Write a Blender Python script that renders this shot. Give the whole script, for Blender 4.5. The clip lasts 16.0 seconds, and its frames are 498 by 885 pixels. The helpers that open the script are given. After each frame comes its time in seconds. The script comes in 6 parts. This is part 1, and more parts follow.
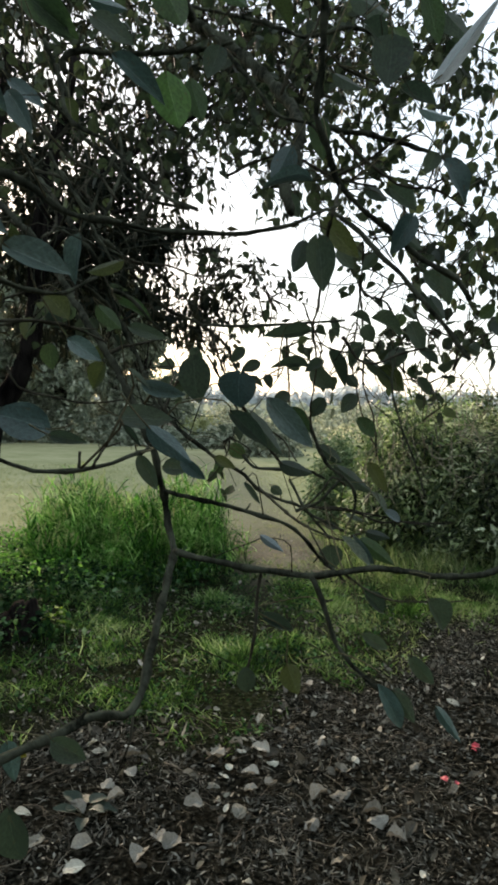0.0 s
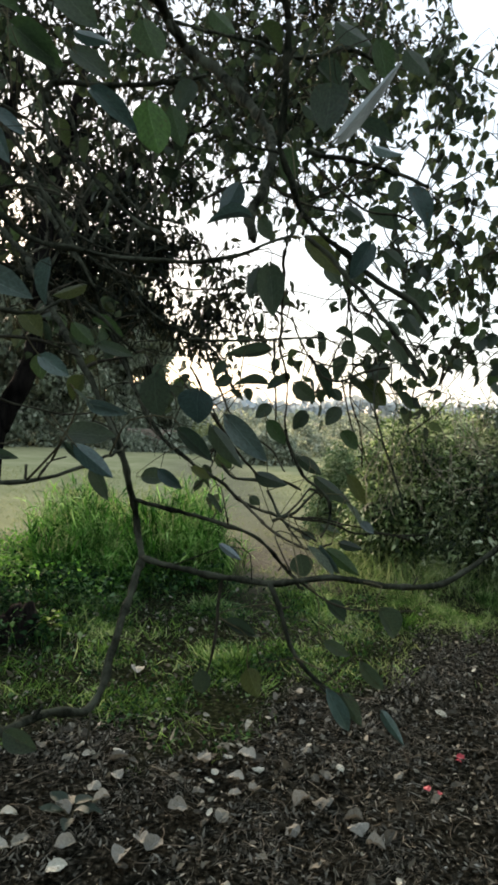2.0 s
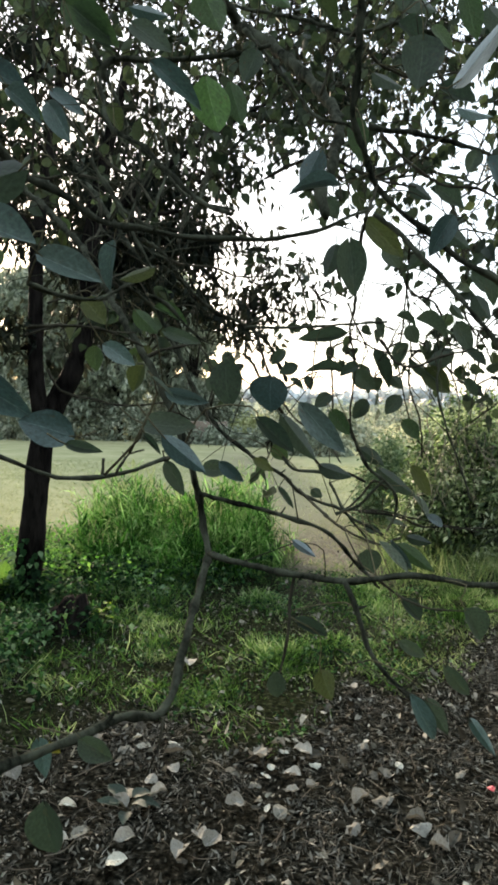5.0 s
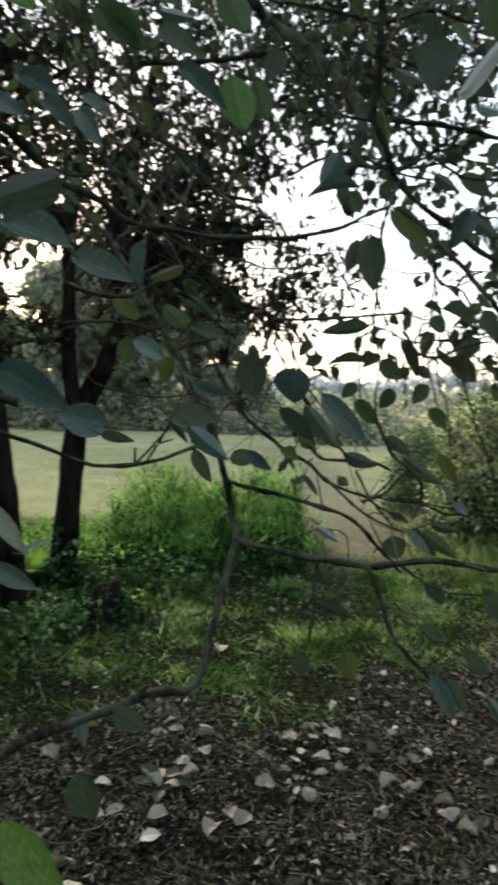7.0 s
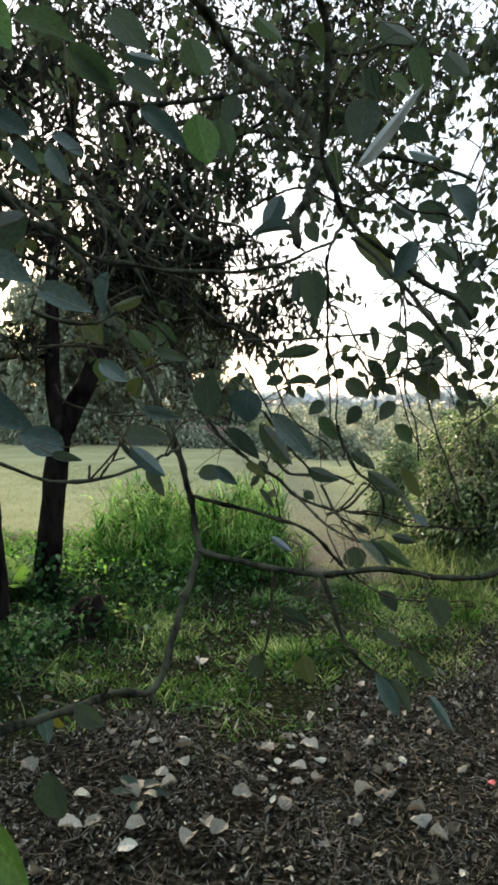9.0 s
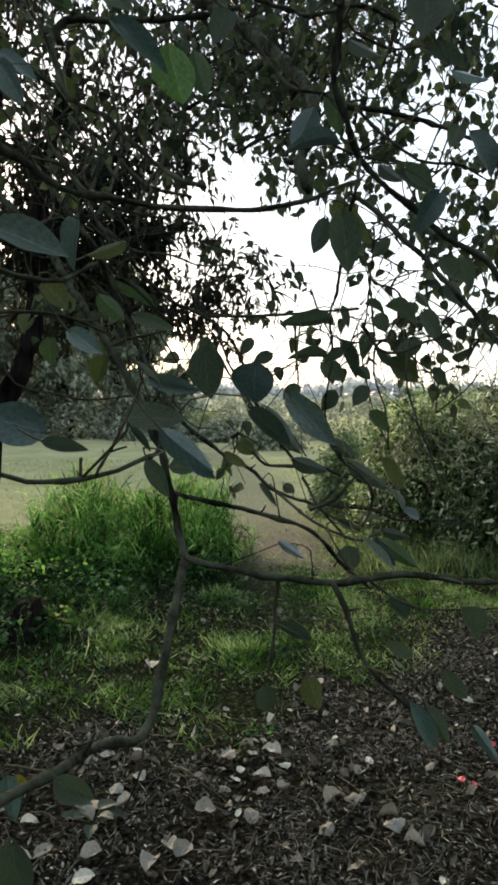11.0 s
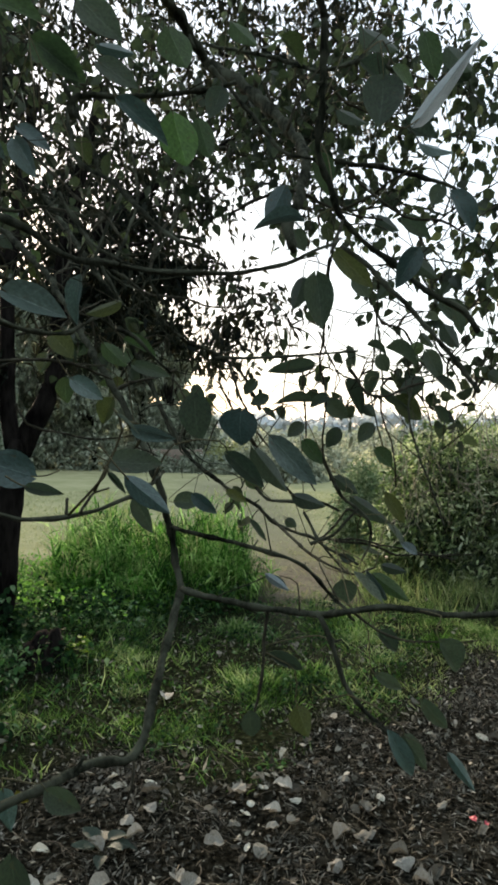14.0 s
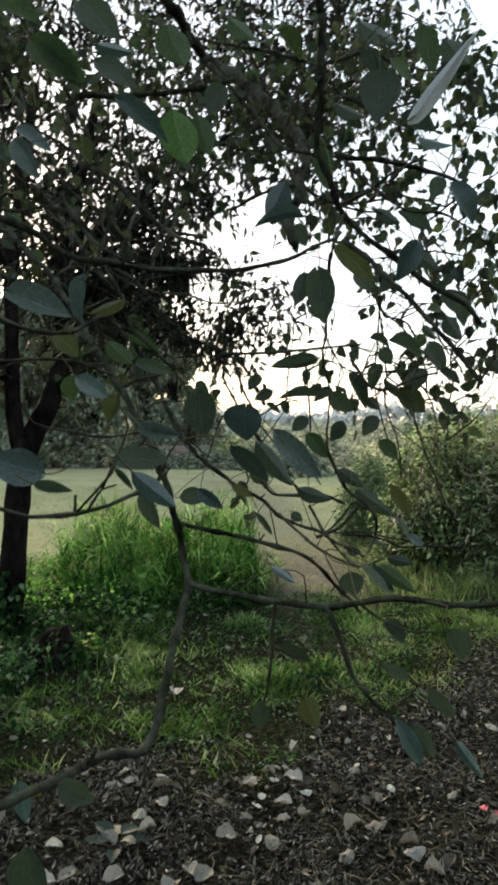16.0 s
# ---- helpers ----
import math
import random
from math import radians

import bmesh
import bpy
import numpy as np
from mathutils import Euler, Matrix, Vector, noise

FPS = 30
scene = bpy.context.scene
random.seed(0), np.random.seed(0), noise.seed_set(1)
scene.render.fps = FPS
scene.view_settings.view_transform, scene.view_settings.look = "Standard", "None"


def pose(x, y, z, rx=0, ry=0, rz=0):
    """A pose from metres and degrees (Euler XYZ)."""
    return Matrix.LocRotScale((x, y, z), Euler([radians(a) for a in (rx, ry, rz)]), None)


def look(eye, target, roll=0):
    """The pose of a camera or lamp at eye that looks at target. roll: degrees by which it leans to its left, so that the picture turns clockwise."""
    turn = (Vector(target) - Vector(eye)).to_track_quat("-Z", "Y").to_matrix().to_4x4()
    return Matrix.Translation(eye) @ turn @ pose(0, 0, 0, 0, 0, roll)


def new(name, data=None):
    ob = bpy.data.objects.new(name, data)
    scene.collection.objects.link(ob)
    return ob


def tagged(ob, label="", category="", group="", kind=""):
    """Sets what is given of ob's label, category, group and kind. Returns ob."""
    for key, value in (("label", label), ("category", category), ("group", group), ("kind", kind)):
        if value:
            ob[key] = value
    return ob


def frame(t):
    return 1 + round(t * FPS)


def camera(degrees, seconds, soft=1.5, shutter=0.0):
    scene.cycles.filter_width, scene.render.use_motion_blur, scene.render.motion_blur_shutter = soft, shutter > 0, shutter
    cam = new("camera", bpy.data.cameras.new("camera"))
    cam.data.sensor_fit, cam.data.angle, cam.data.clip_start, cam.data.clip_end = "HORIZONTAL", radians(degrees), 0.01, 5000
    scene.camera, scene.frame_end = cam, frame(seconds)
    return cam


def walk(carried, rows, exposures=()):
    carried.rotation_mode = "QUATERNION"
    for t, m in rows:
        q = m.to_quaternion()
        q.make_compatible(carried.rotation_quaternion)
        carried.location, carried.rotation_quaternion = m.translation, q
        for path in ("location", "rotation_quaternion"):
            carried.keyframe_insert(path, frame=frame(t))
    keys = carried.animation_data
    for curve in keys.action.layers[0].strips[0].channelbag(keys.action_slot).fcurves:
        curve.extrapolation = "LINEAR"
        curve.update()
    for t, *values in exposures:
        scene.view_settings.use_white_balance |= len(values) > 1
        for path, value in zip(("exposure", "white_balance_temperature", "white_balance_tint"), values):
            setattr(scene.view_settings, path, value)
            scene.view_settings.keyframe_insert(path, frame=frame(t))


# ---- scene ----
PATH = [
    (0, (0.273, 1.277, 1.606), (0.282, 3.274, 1.485), 0.8),
    (0.5, (0.288, 1.267, 1.612), (0.242, 3.263, 1.497), 1.0),
    (1, (0.313, 1.248, 1.609), (0.255, 3.242, 1.471), 1.6),
    (1.5, (0.336, 1.228, 1.616), (0.324, 3.226, 1.521), 1.0),
    (2, (0.346, 1.223, 1.62), (0.331, 3.221, 1.521), 1.8),
    (2.5, (0.346, 1.222, 1.622), (0.138, 3.21, 1.541), 1.7),
    (3, (0.344, 1.23, 1.619), (0.085, 3.21, 1.509), 1.0),
    (3.5, (0.353, 1.247, 1.61), (0.014, 3.21, 1.433), -1.3),
    (4, (0.338, 1.254, 1.614), (0.037, 3.226, 1.481), -0.9),
    (4.5, (0.303, 1.273, 1.617), (0.116, 3.262, 1.517), 0.9),
    (4.7, (0.299, 1.279, 1.615), (0.153, 3.271, 1.502), 1.2),
    (6.8, (0.305, 1.249, 1.615), (0.17, 3.239, 1.46), 0.3),
    (7, (0.311, 1.238, 1.618), (0.083, 3.219, 1.459), 0.6),
    (7.5, (0.331, 1.204, 1.626), (-0.004, 3.17, 1.478), 0.3),
    (8, (0.347, 1.183, 1.625), (0.063, 3.159, 1.495), -0.3),
    (8.5, (0.367, 1.169, 1.628), (0.192, 3.159, 1.533), 0.7),
    (8.7, (0.37, 1.166, 1.628), (0.173, 3.153, 1.508), 0.5),
    (10.8, (0.263, 1.34, 1.614), (0.245, 3.339, 1.542), -0.1),
    (11, (0.255, 1.358, 1.608), (0.256, 3.353, 1.467), -0.0),
    (11.5, (0.26, 1.352, 1.61), (0.237, 3.348, 1.489), -0.7),
    (12, (0.274, 1.336, 1.617), (0.21, 3.334, 1.534), 0.4),
    (12.5, (0.285, 1.319, 1.618), (0.239, 3.317, 1.54), 0.2),
    (13, (0.287, 1.315, 1.62), (0.264, 3.314, 1.549), 0.6),
    (13.5, (0.293, 1.297, 1.625), (0.229, 3.296, 1.588), 0.3),
    (14, (0.306, 1.289, 1.623), (0.237, 3.287, 1.575), 0.2),
    (14.5, (0.325, 1.272, 1.621), (0.174, 3.264, 1.537), -0.3),
    (15, (0.335, 1.257, 1.617), (0.139, 3.245, 1.53), -0.6),
    (15.5, (0.326, 1.261, 1.614), (0.165, 3.252, 1.518), 0.5),
    (16, (0.307, 1.28, 1.623), (0.223, 3.277, 1.561), -0.8),
]
cam = camera(40.0, 16.0, soft=3.2, shutter=0.5)
walk(cam, [(t, look(eye, target, roll)) for t, eye, target, roll in PATH], [(0.0, 4.37, 7850, 17), (1.0, 4.43, 7850, 17), (2.0, 4.39, 7850, 17), (2.7, 4.40, 7850, 17), (3.5, 5.08, 7850, 17), (4.0, 5.14, 7850, 17), (4.7, 5.03, 7850, 17), (7.0, 4.59, 7850, 17), (7.6, 5.27, 7850, 17), (8.0, 5.10, 7850, 17), (8.7, 4.85, 7850, 17), (11.0, 4.43, 7850, 17), (12.0, 4.37, 7850, 17), (13.0, 4.47, 7850, 17), (14.4, 4.51, 7850, 17), (15.0, 4.71, 7850, 17), (15.5, 4.69, 7850, 17), (16.0, 4.50, 7850, 17)])
SKY = 0.1

# ---- daylight: low sun behind the trees, evening sky veiled by even high haze ----
SUN_WAY = Vector((-12.8, 29.2, 6.8)).normalized()
world = bpy.data.worlds.new("evening_sky")
scene.world = world
world.use_nodes = True
wn, wl = world.node_tree.nodes, world.node_tree.links
sky = wn.new("ShaderNodeTexSky")
sky.sky_type = "NISHITA"
sky.sun_disc = False
sky.sun_elevation = math.asin(SUN_WAY.z)
sky.sun_rotation = math.atan2(SUN_WAY.x, SUN_WAY.y)
sky.air_density, sky.dust_density, sky.ozone_density = 1.0, 0.9, 1.6
haze = wn.new("ShaderNodeMix")
haze.data_type = "RGBA"
haze.inputs[0].default_value = 0.945
wl.new(sky.outputs[0], haze.inputs[6])
haze.inputs[7].default_value = (0.425, 0.565, 0.71, 1)
wl.new(haze.outputs[2], wn["Background"].inputs[0])
wn["Background"].inputs[1].default_value = SKY
sun = new("sun", bpy.data.lights.new("sun", "SUN"))
sun.data.energy, sun.data.angle, sun.data.color = 0.8, radians(28), (1.0, 0.88, 0.74)
sun.matrix_world = look(SUN_WAY * 60, (0, 0, 0))

rng = np.random.RandomState(4)
rnd = random.Random(7)


# ---- materials ----
def shader(name, rough=0.8):
    m = bpy.data.materials.new(name)
    m.use_nodes = True
    return m, m.node_tree.nodes, m.node_tree.links, m.node_tree.nodes["Principled BSDF"]


def ramp(n, stops):
    r = n.new("ShaderNodeValToRGB")
    e = r.color_ramp.elements
    while len(e) < len(stops):
        e.new(0.5)
    for el, (p, c) in zip(e, stops):
        el.position, el.color = p, (*c, 1)
    return r


def leaf_material(name, stops, rough=0.5, through_light=0.35, joined=True, gloss=0.4, scale=45.0, patch=0.0, glow=1.5):
    """Leaf skin: colour from leaf to leaf, mottling and veins as relief, light coming through."""
    m, n, l, b = shader(name)
    if joined:
        src = n.new("ShaderNodeNewGeometry").outputs["Random Per Island"]
    else:
        src = n.new("ShaderNodeObjectInfo").outputs["Random"]
    r = ramp(n, stops)
    tc = n.new("ShaderNodeTexCoord")
    if patch:
        pn, pm = n.new("ShaderNodeTexNoise"), n.new("ShaderNodeMapRange")
        pn.inputs["Scale"].default_value, pn.inputs["Detail"].default_value = 2.3, 3
        l.new(tc.outputs["Object"], pn.inputs["Vector"])
        pm.inputs[1].default_value, pm.inputs[2].default_value = 0.35, 0.65
        pm.inputs[3].default_value, pm.inputs[4].default_value = -patch, patch
        l.new(pn.outputs[0], pm.inputs[0])
        pa = n.new("ShaderNodeMath")
        pa.use_clamp = True
        l.new(src, pa.inputs[0])
        l.new(pm.outputs[0], pa.inputs[1])
        src = pa.outputs[0]
    l.new(src, r.inputs[0])
    ns = n.new("ShaderNodeTexNoise")
    ns.inputs["Scale"].default_value = scale
    ns.inputs["Detail"].default_value = 5
    l.new(tc.outputs["Object"], ns.inputs["Vector"])
    v = n.new("ShaderNodeHueSaturation")
    mp = n.new("ShaderNodeMapRange")
    mp.inputs[1].default_value, mp.inputs[2].default_value = 0.3, 0.7
    mp.inputs[3].default_value, mp.inputs[4].default_value = 0.65, 1.3
    l.new(ns.outputs[0], mp.inputs[0])
    l.new(mp.outputs[0], v.inputs["Value"])
    l.new(r.outputs[0], v.inputs["Color"])
    tone = v.outputs[0]
    if not joined:
        ra = n.new("ShaderNodeAttribute")
        ra.attribute_name = "rib"
        rm = n.new("ShaderNodeMapRange")
        rm.inputs[1].default_value, rm.inputs[2].default_value, rm.inputs[4].default_value = 0.35, 0.95, 0.8
        l.new(ra.outputs["Fac"], rm.inputs[0])
        hs = n.new("ShaderNodeHueSaturation")
        hs.inputs["Saturation"].default_value, hs.inputs["Value"].default_value = 0.75, 2.6
        l.new(v.outputs[0], hs.inputs["Color"])
        rx = n.new("ShaderNodeMix")
        rx.data_type = "RGBA"
        l.new(rm.outputs[0], rx.inputs[0])
        l.new(v.outputs[0], rx.inputs[6])
        l.new(hs.outputs[0], rx.inputs[7])
        tone = rx.outputs[2]
        sx = n.new("ShaderNodeSeparateXYZ")
        l.new(tc.outputs["Object"], sx.inputs[0])

        def calc(op, a, c):
            k = n.new("ShaderNodeMath")
            k.operation = op
            for i, q in enumerate((a, c)):
                if isinstance(q, (int, float)):
                    k.inputs[i].default_value = q
                else:
                    l.new(q, k.inputs[i])
            return k.outputs[0]

        side = calc("MULTIPLY", calc("ABSOLUTE", sx.outputs[0], 0), 0.75)
        wave = calc("SINE", calc("MULTIPLY", calc("ADD", calc("SUBTRACT", sx.outputs[1], side), calc("MULTIPLY", ns.outputs[0], 0.06)), 34.0), 0)
        vein = calc("POWER", calc("MAXIMUM", wave, 0.0), 8.0)
        vx = n.new("ShaderNodeMix")
        vx.data_type = "RGBA"
        l.new(calc("MULTIPLY", vein, 0.16), vx.inputs[0])
        l.new(tone, vx.inputs[6])
        l.new(hs.outputs[0], vx.inputs[7])
        tone = vx.outputs[2]
        rr = n.new("ShaderNodeMapRange")
        rr.inputs[3].default_value, rr.inputs[4].default_value = rough - 0.12, rough + 0.2
        l.new(ns.outputs[0], rr.inputs[0])
        l.new(rr.outputs[0], b.inputs["Roughness"])
    if not joined:
        bl, bm2, bx = n.new("ShaderNodeTexNoise"), n.new("ShaderNodeMapRange"), n.new("ShaderNodeMix")
        bl.inputs["Scale"].default_value, bl.inputs["Detail"].default_value = 5.5, 4
        ofs = n.new("ShaderNodeVectorMath")
        l.new(tc.outputs["Object"], ofs.inputs[0])
        l.new(n.new("ShaderNodeObjectInfo").outputs["Location"], ofs.inputs[1])
        l.new(ofs.outputs[0], bl.inputs["Vector"])
        bm2.inputs[1].default_value, bm2.inputs[2].default_value, bm2.inputs[4].default_value = 0.63, 0.7, 0.7
        l.new(bl.outputs[0], bm2.inputs[0])
        bx.data_type = "RGBA"
        l.new(bm2.outputs[0], bx.inputs[0])
        l.new(tone, bx.inputs[6])
        bx.inputs[7].default_value = (0.06, 0.042, 0.02, 1)
        tone = bx.outputs[2]
    l.new(tone, b.inputs["Base Color"])
    b.inputs["Roughness"].default_value = rough
    b.inputs["Specular IOR Level"].default_value = gloss
    bp = n.new("ShaderNodeBump")
    bp.inputs["Strength"].default_value = 0.3
    bp.inputs["Distance"].default_value = 0.002
    l.new(ns.outputs[0], bp.inputs["Height"])
    l.new(bp.outputs[0], b.inputs["Normal"])
    if through_light:
        tr = n.new("ShaderNodeBsdfTranslucent")
        wm = n.new("ShaderNodeHueSaturation")
        wm.inputs["Saturation"].default_value = 1.1
        wm.inputs["Value"].default_value = glow
        l.new(v.outputs[0], wm.inputs["Color"])
        l.new(wm.outputs[0], tr.inputs[0])
        mx = n.new("ShaderNodeMixShader")
        mx.inputs[0].default_value = through_light
        l.new(b.outputs[0], mx.inputs[1])
        l.new(tr.outputs[0], mx.inputs[2])
        l.new(mx.outputs[0], n["Material Output"].inputs[0])
    return m


def bark_material(name, dark, light, scale=22.0, depth=0.006, lichen=None):
    m, n, l, b = shader(name)
    tc = n.new("ShaderNodeTexCoord")
    mp = n.new("ShaderNodeMapping")
    mp.inputs["Scale"].default_value = (1, 1, 0.22)
    l.new(tc.outputs["Object"], mp.inputs[0])
    a = n.new("ShaderNodeTexNoise")
    a.inputs["Scale"].default_value, a.inputs["Detail"].default_value, a.inputs["Roughness"].default_value = scale, 8, 0.7
    c = n.new("ShaderNodeTexNoise")
    c.inputs["Scale"].default_value = scale / 7
    l.new(mp.outputs[0], a.inputs["Vector"])
    l.new(tc.outputs["Object"], c.inputs["Vector"])
    ad = n.new("ShaderNodeMath")
    ad.operation = "MULTIPLY_ADD"
    l.new(a.outputs[0], ad.inputs[0])
    ad.inputs[1].default_value = 0.7
    ad.inputs[2].default_value = -0.1
    ad2 = n.new("ShaderNodeMath")
    ad2.operation = "MULTIPLY_ADD"
    l.new(c.outputs[0], ad2.inputs[0])
    ad2.inputs[1].default_value = 0.5
    l.new(ad.outputs[0], ad2.inputs[2])
    r = ramp(n, [(0.38, dark), (0.64, light)])
    l.new(ad2.outputs[0], r.inputs[0])
    skin = r.outputs[0]
    if lichen:
        g = n.new("ShaderNodeTexNoise")
        g.inputs["Scale"].default_value, g.inputs["Detail"].default_value = 17.0, 6
        l.new(tc.outputs["Object"], g.inputs["Vector"])
        gm = n.new("ShaderNodeMapRange")
        gm.inputs[1].default_value, gm.inputs[2].default_value, gm.inputs[4].default_value = 0.52, 0.66, 0.75
        l.new(g.outputs[0], gm.inputs[0])
        gx = n.new("ShaderNodeMix")
        gx.data_type = "RGBA"
        l.new(gm.outputs[0], gx.inputs[0])
        l.new(skin, gx.inputs[6])
        gx.inputs[7].default_value = (*lichen, 1)
        skin = gx.outputs[2]
    l.new(skin, b.inputs["Base Color"])
    b.inputs["Roughness"].default_value = 0.95
    b.inputs["Specular IOR Level"].default_value = 0.02
    bp = n.new("ShaderNodeBump")
    bp.inputs["Strength"].default_value = 0.9
    bp.inputs["Distance"].default_value = depth
    l.new(a.outputs[0], bp.inputs["Height"])
    l.new(bp.outputs[0], b.inputs["Normal"])
    return m


GREENS = [(0.0, (0.013, 0.022, 0.013)), (0.5, (0.025, 0.039, 0.021)), (1.0, (0.048, 0.068, 0.032))]
# Backlit crowns: their shaded near side is put into this low leaf colour.
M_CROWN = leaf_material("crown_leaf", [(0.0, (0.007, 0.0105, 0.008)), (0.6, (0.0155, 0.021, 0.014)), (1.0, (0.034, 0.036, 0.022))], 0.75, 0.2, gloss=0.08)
M_NEARCROWN = leaf_material("round_leaf", GREENS, 0.55, 0.4, gloss=0.2, glow=1.9)
# Darkest and palest tones put gap shade and glossy flecks into the leaf colour.
M_BUSH = leaf_material("hedge_leaf", [(0.0, (0.009, 0.022, 0.008)), (0.5, (0.062, 0.112, 0.036)), (0.82, (0.2, 0.295, 0.11)), (1.0, (0.46, 0.53, 0.31))], 0.55, 0.3, gloss=0.3, patch=0.35)
# Darkest blades of stand and turf: shade of the gaps put into the colour.
M_GRASS = leaf_material("grass_blade", [(0.0, (0.007, 0.034, 0.007)), (0.35, (0.036, 0.125, 0.024)), (0.75, (0.12, 0.305, 0.066)), (1.0, (0.37, 0.57, 0.22))], 0.6, 0.42, gloss=0.05, scale=12, patch=0.3)
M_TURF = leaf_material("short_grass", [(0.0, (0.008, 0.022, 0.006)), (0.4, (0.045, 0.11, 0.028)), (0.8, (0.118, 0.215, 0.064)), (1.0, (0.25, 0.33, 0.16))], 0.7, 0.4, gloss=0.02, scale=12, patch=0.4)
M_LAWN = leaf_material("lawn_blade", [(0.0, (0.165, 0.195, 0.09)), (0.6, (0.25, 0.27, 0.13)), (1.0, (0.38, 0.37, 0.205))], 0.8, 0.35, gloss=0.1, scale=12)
# Low tones darkened to put the shade among the weeds into the leaves.
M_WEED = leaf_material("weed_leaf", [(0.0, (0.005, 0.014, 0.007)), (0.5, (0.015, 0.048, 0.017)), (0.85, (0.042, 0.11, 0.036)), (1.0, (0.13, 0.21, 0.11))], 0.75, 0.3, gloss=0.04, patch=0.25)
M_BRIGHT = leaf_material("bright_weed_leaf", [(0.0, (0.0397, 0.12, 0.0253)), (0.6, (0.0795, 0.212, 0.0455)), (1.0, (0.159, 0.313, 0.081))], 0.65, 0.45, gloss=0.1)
M_SEED = leaf_material("seed_stem", [(0.0, (0.17, 0.24, 0.09)), (1.0, (0.33, 0.38, 0.19))], 0.7, 0.35, gloss=0.1)
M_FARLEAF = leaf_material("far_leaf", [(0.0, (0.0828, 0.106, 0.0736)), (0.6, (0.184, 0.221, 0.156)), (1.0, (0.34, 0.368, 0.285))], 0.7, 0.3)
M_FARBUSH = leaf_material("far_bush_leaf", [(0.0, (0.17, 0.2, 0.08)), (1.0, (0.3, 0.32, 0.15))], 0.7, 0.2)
M_LITTER = leaf_material("litter", [(0.0, (0.023, 0.0222, 0.0172)), (0.4, (0.0885, 0.0862, 0.0701)), (0.8, (0.167, 0.162, 0.133)), (1.0, (0.333, 0.324, 0.274))], 0.95, 0.0, gloss=0.0)
M_BROWN = leaf_material("brown_leaf", [(0.0, (0.0165, 0.0153, 0.0107)), (0.5, (0.0489, 0.045, 0.0331)), (0.8, (0.12, 0.113, 0.0855)), (1.0, (0.256, 0.252, 0.194))], 0.85, 0.05, gloss=0.05, patch=0.25)
M_FLECK = leaf_material("dry_fleck", [(0.0, (0.05, 0.047, 0.035)), (0.6, (0.13, 0.125, 0.098)), (1.0, (0.3, 0.29, 0.24))], 0.85, 0.05, gloss=0.03)
M_DEAD = leaf_material("dead_leaf", [(0.0, (0.0364, 0.0348, 0.0266)), (0.5, (0.103, 0.101, 0.0822)), (0.85, (0.267, 0.26, 0.209)), (1.0, (0.509, 0.506, 0.418))], 0.85, 0.1, joined=False, scale=30, gloss=0.05)
M_BLEACHED = leaf_material("bleached_leaf", [(0.0, (0.112, 0.111, 0.0924)), (1.0, (0.323, 0.319, 0.273))], 0.85, 0.1, joined=False, scale=22, gloss=0.05)
LEAF = {
    "d": leaf_material("dark_leaf", [(0.0, (0.017, 0.03, 0.02)), (1.0, (0.034, 0.054, 0.033))], 0.5, 0.35, joined=False, gloss=0.35, glow=1.8, scale=14),
    "m": leaf_material("mid_green_leaf", [(0.0, (0.03, 0.06, 0.025)), (1.0, (0.05, 0.085, 0.035))], 0.55, 0.3, joined=False, gloss=0.25, scale=14),
    "g": leaf_material("fresh_green_leaf", [(0.0, (0.036, 0.095, 0.024)), (1.0, (0.058, 0.125, 0.034))], 0.5, 0.34, joined=False, gloss=0.3, scale=14),
    "o": leaf_material("olive_leaf", [(0.0, (0.028, 0.044, 0.018)), (1.0, (0.05, 0.066, 0.024))], 0.55, 0.35, joined=False, gloss=0.25, scale=14),
    # b, s and l: reflected sky is put into the base colour
    "b": leaf_material("blue_sheen_leaf", [(0.0, (0.023, 0.052, 0.046)), (1.0, (0.041, 0.08, 0.072))], 0.42, 0.15, joined=False, gloss=0.45, scale=14),
    "s": leaf_material("silver_sheen_leaf", [(0.0, (0.04, 0.078, 0.066)), (1.0, (0.076, 0.12, 0.104))], 0.4, 0.15, joined=False, gloss=0.5, scale=14),
    "t": leaf_material("teal_leaf", [(0.0, (0.045, 0.09, 0.075)), (1.0, (0.08, 0.14, 0.12))], 0.36, 0.15, joined=False, gloss=0.6, scale=14),
    "y": leaf_material("yellowing_leaf", [(0.0, (0.05, 0.068, 0.016)), (1.0, (0.085, 0.09, 0.02))], 0.55, 0.4, joined=False, gloss=0.2, scale=14),
    "l": leaf_material("lilac_sheen_leaf", [(0.0, (0.095, 0.14, 0.145)), (1.0, (0.16, 0.22, 0.225))], 0.42, 0.15, joined=False, gloss=0.4, scale=14),
    "p": leaf_material("pale_underside_leaf", [(0.0, (0.11, 0.15, 0.115)), (1.0, (0.19, 0.235, 0.185))], 0.55, 0.2, joined=False, gloss=0.3, scale=14),
}
LEAF_LABEL = {"d": "dark green ovate leaf", "m": "mid green ovate leaf", "g": "fresh green heart-shaped leaf lit from behind",
              "o": "olive yellow-green leaf", "b": "leaf with blue-grey sky sheen put into its colour", "s": "silvery leaf, sky sheen put into its colour",
              "t": "teal-green drooping leaf", "p": "pale leaf turned on its edge", "y": "yellowing ovate leaf", "l": "lilac-grey leaf turned to its underside, sky sheen put into its colour"}
# Near black: shade on the backlit trunks put into the bark colour.
M_TRUNK = bark_material("backlit_bark", (0.0018, 0.0017, 0.0016), (0.02, 0.0175, 0.015), 26, 0.018)
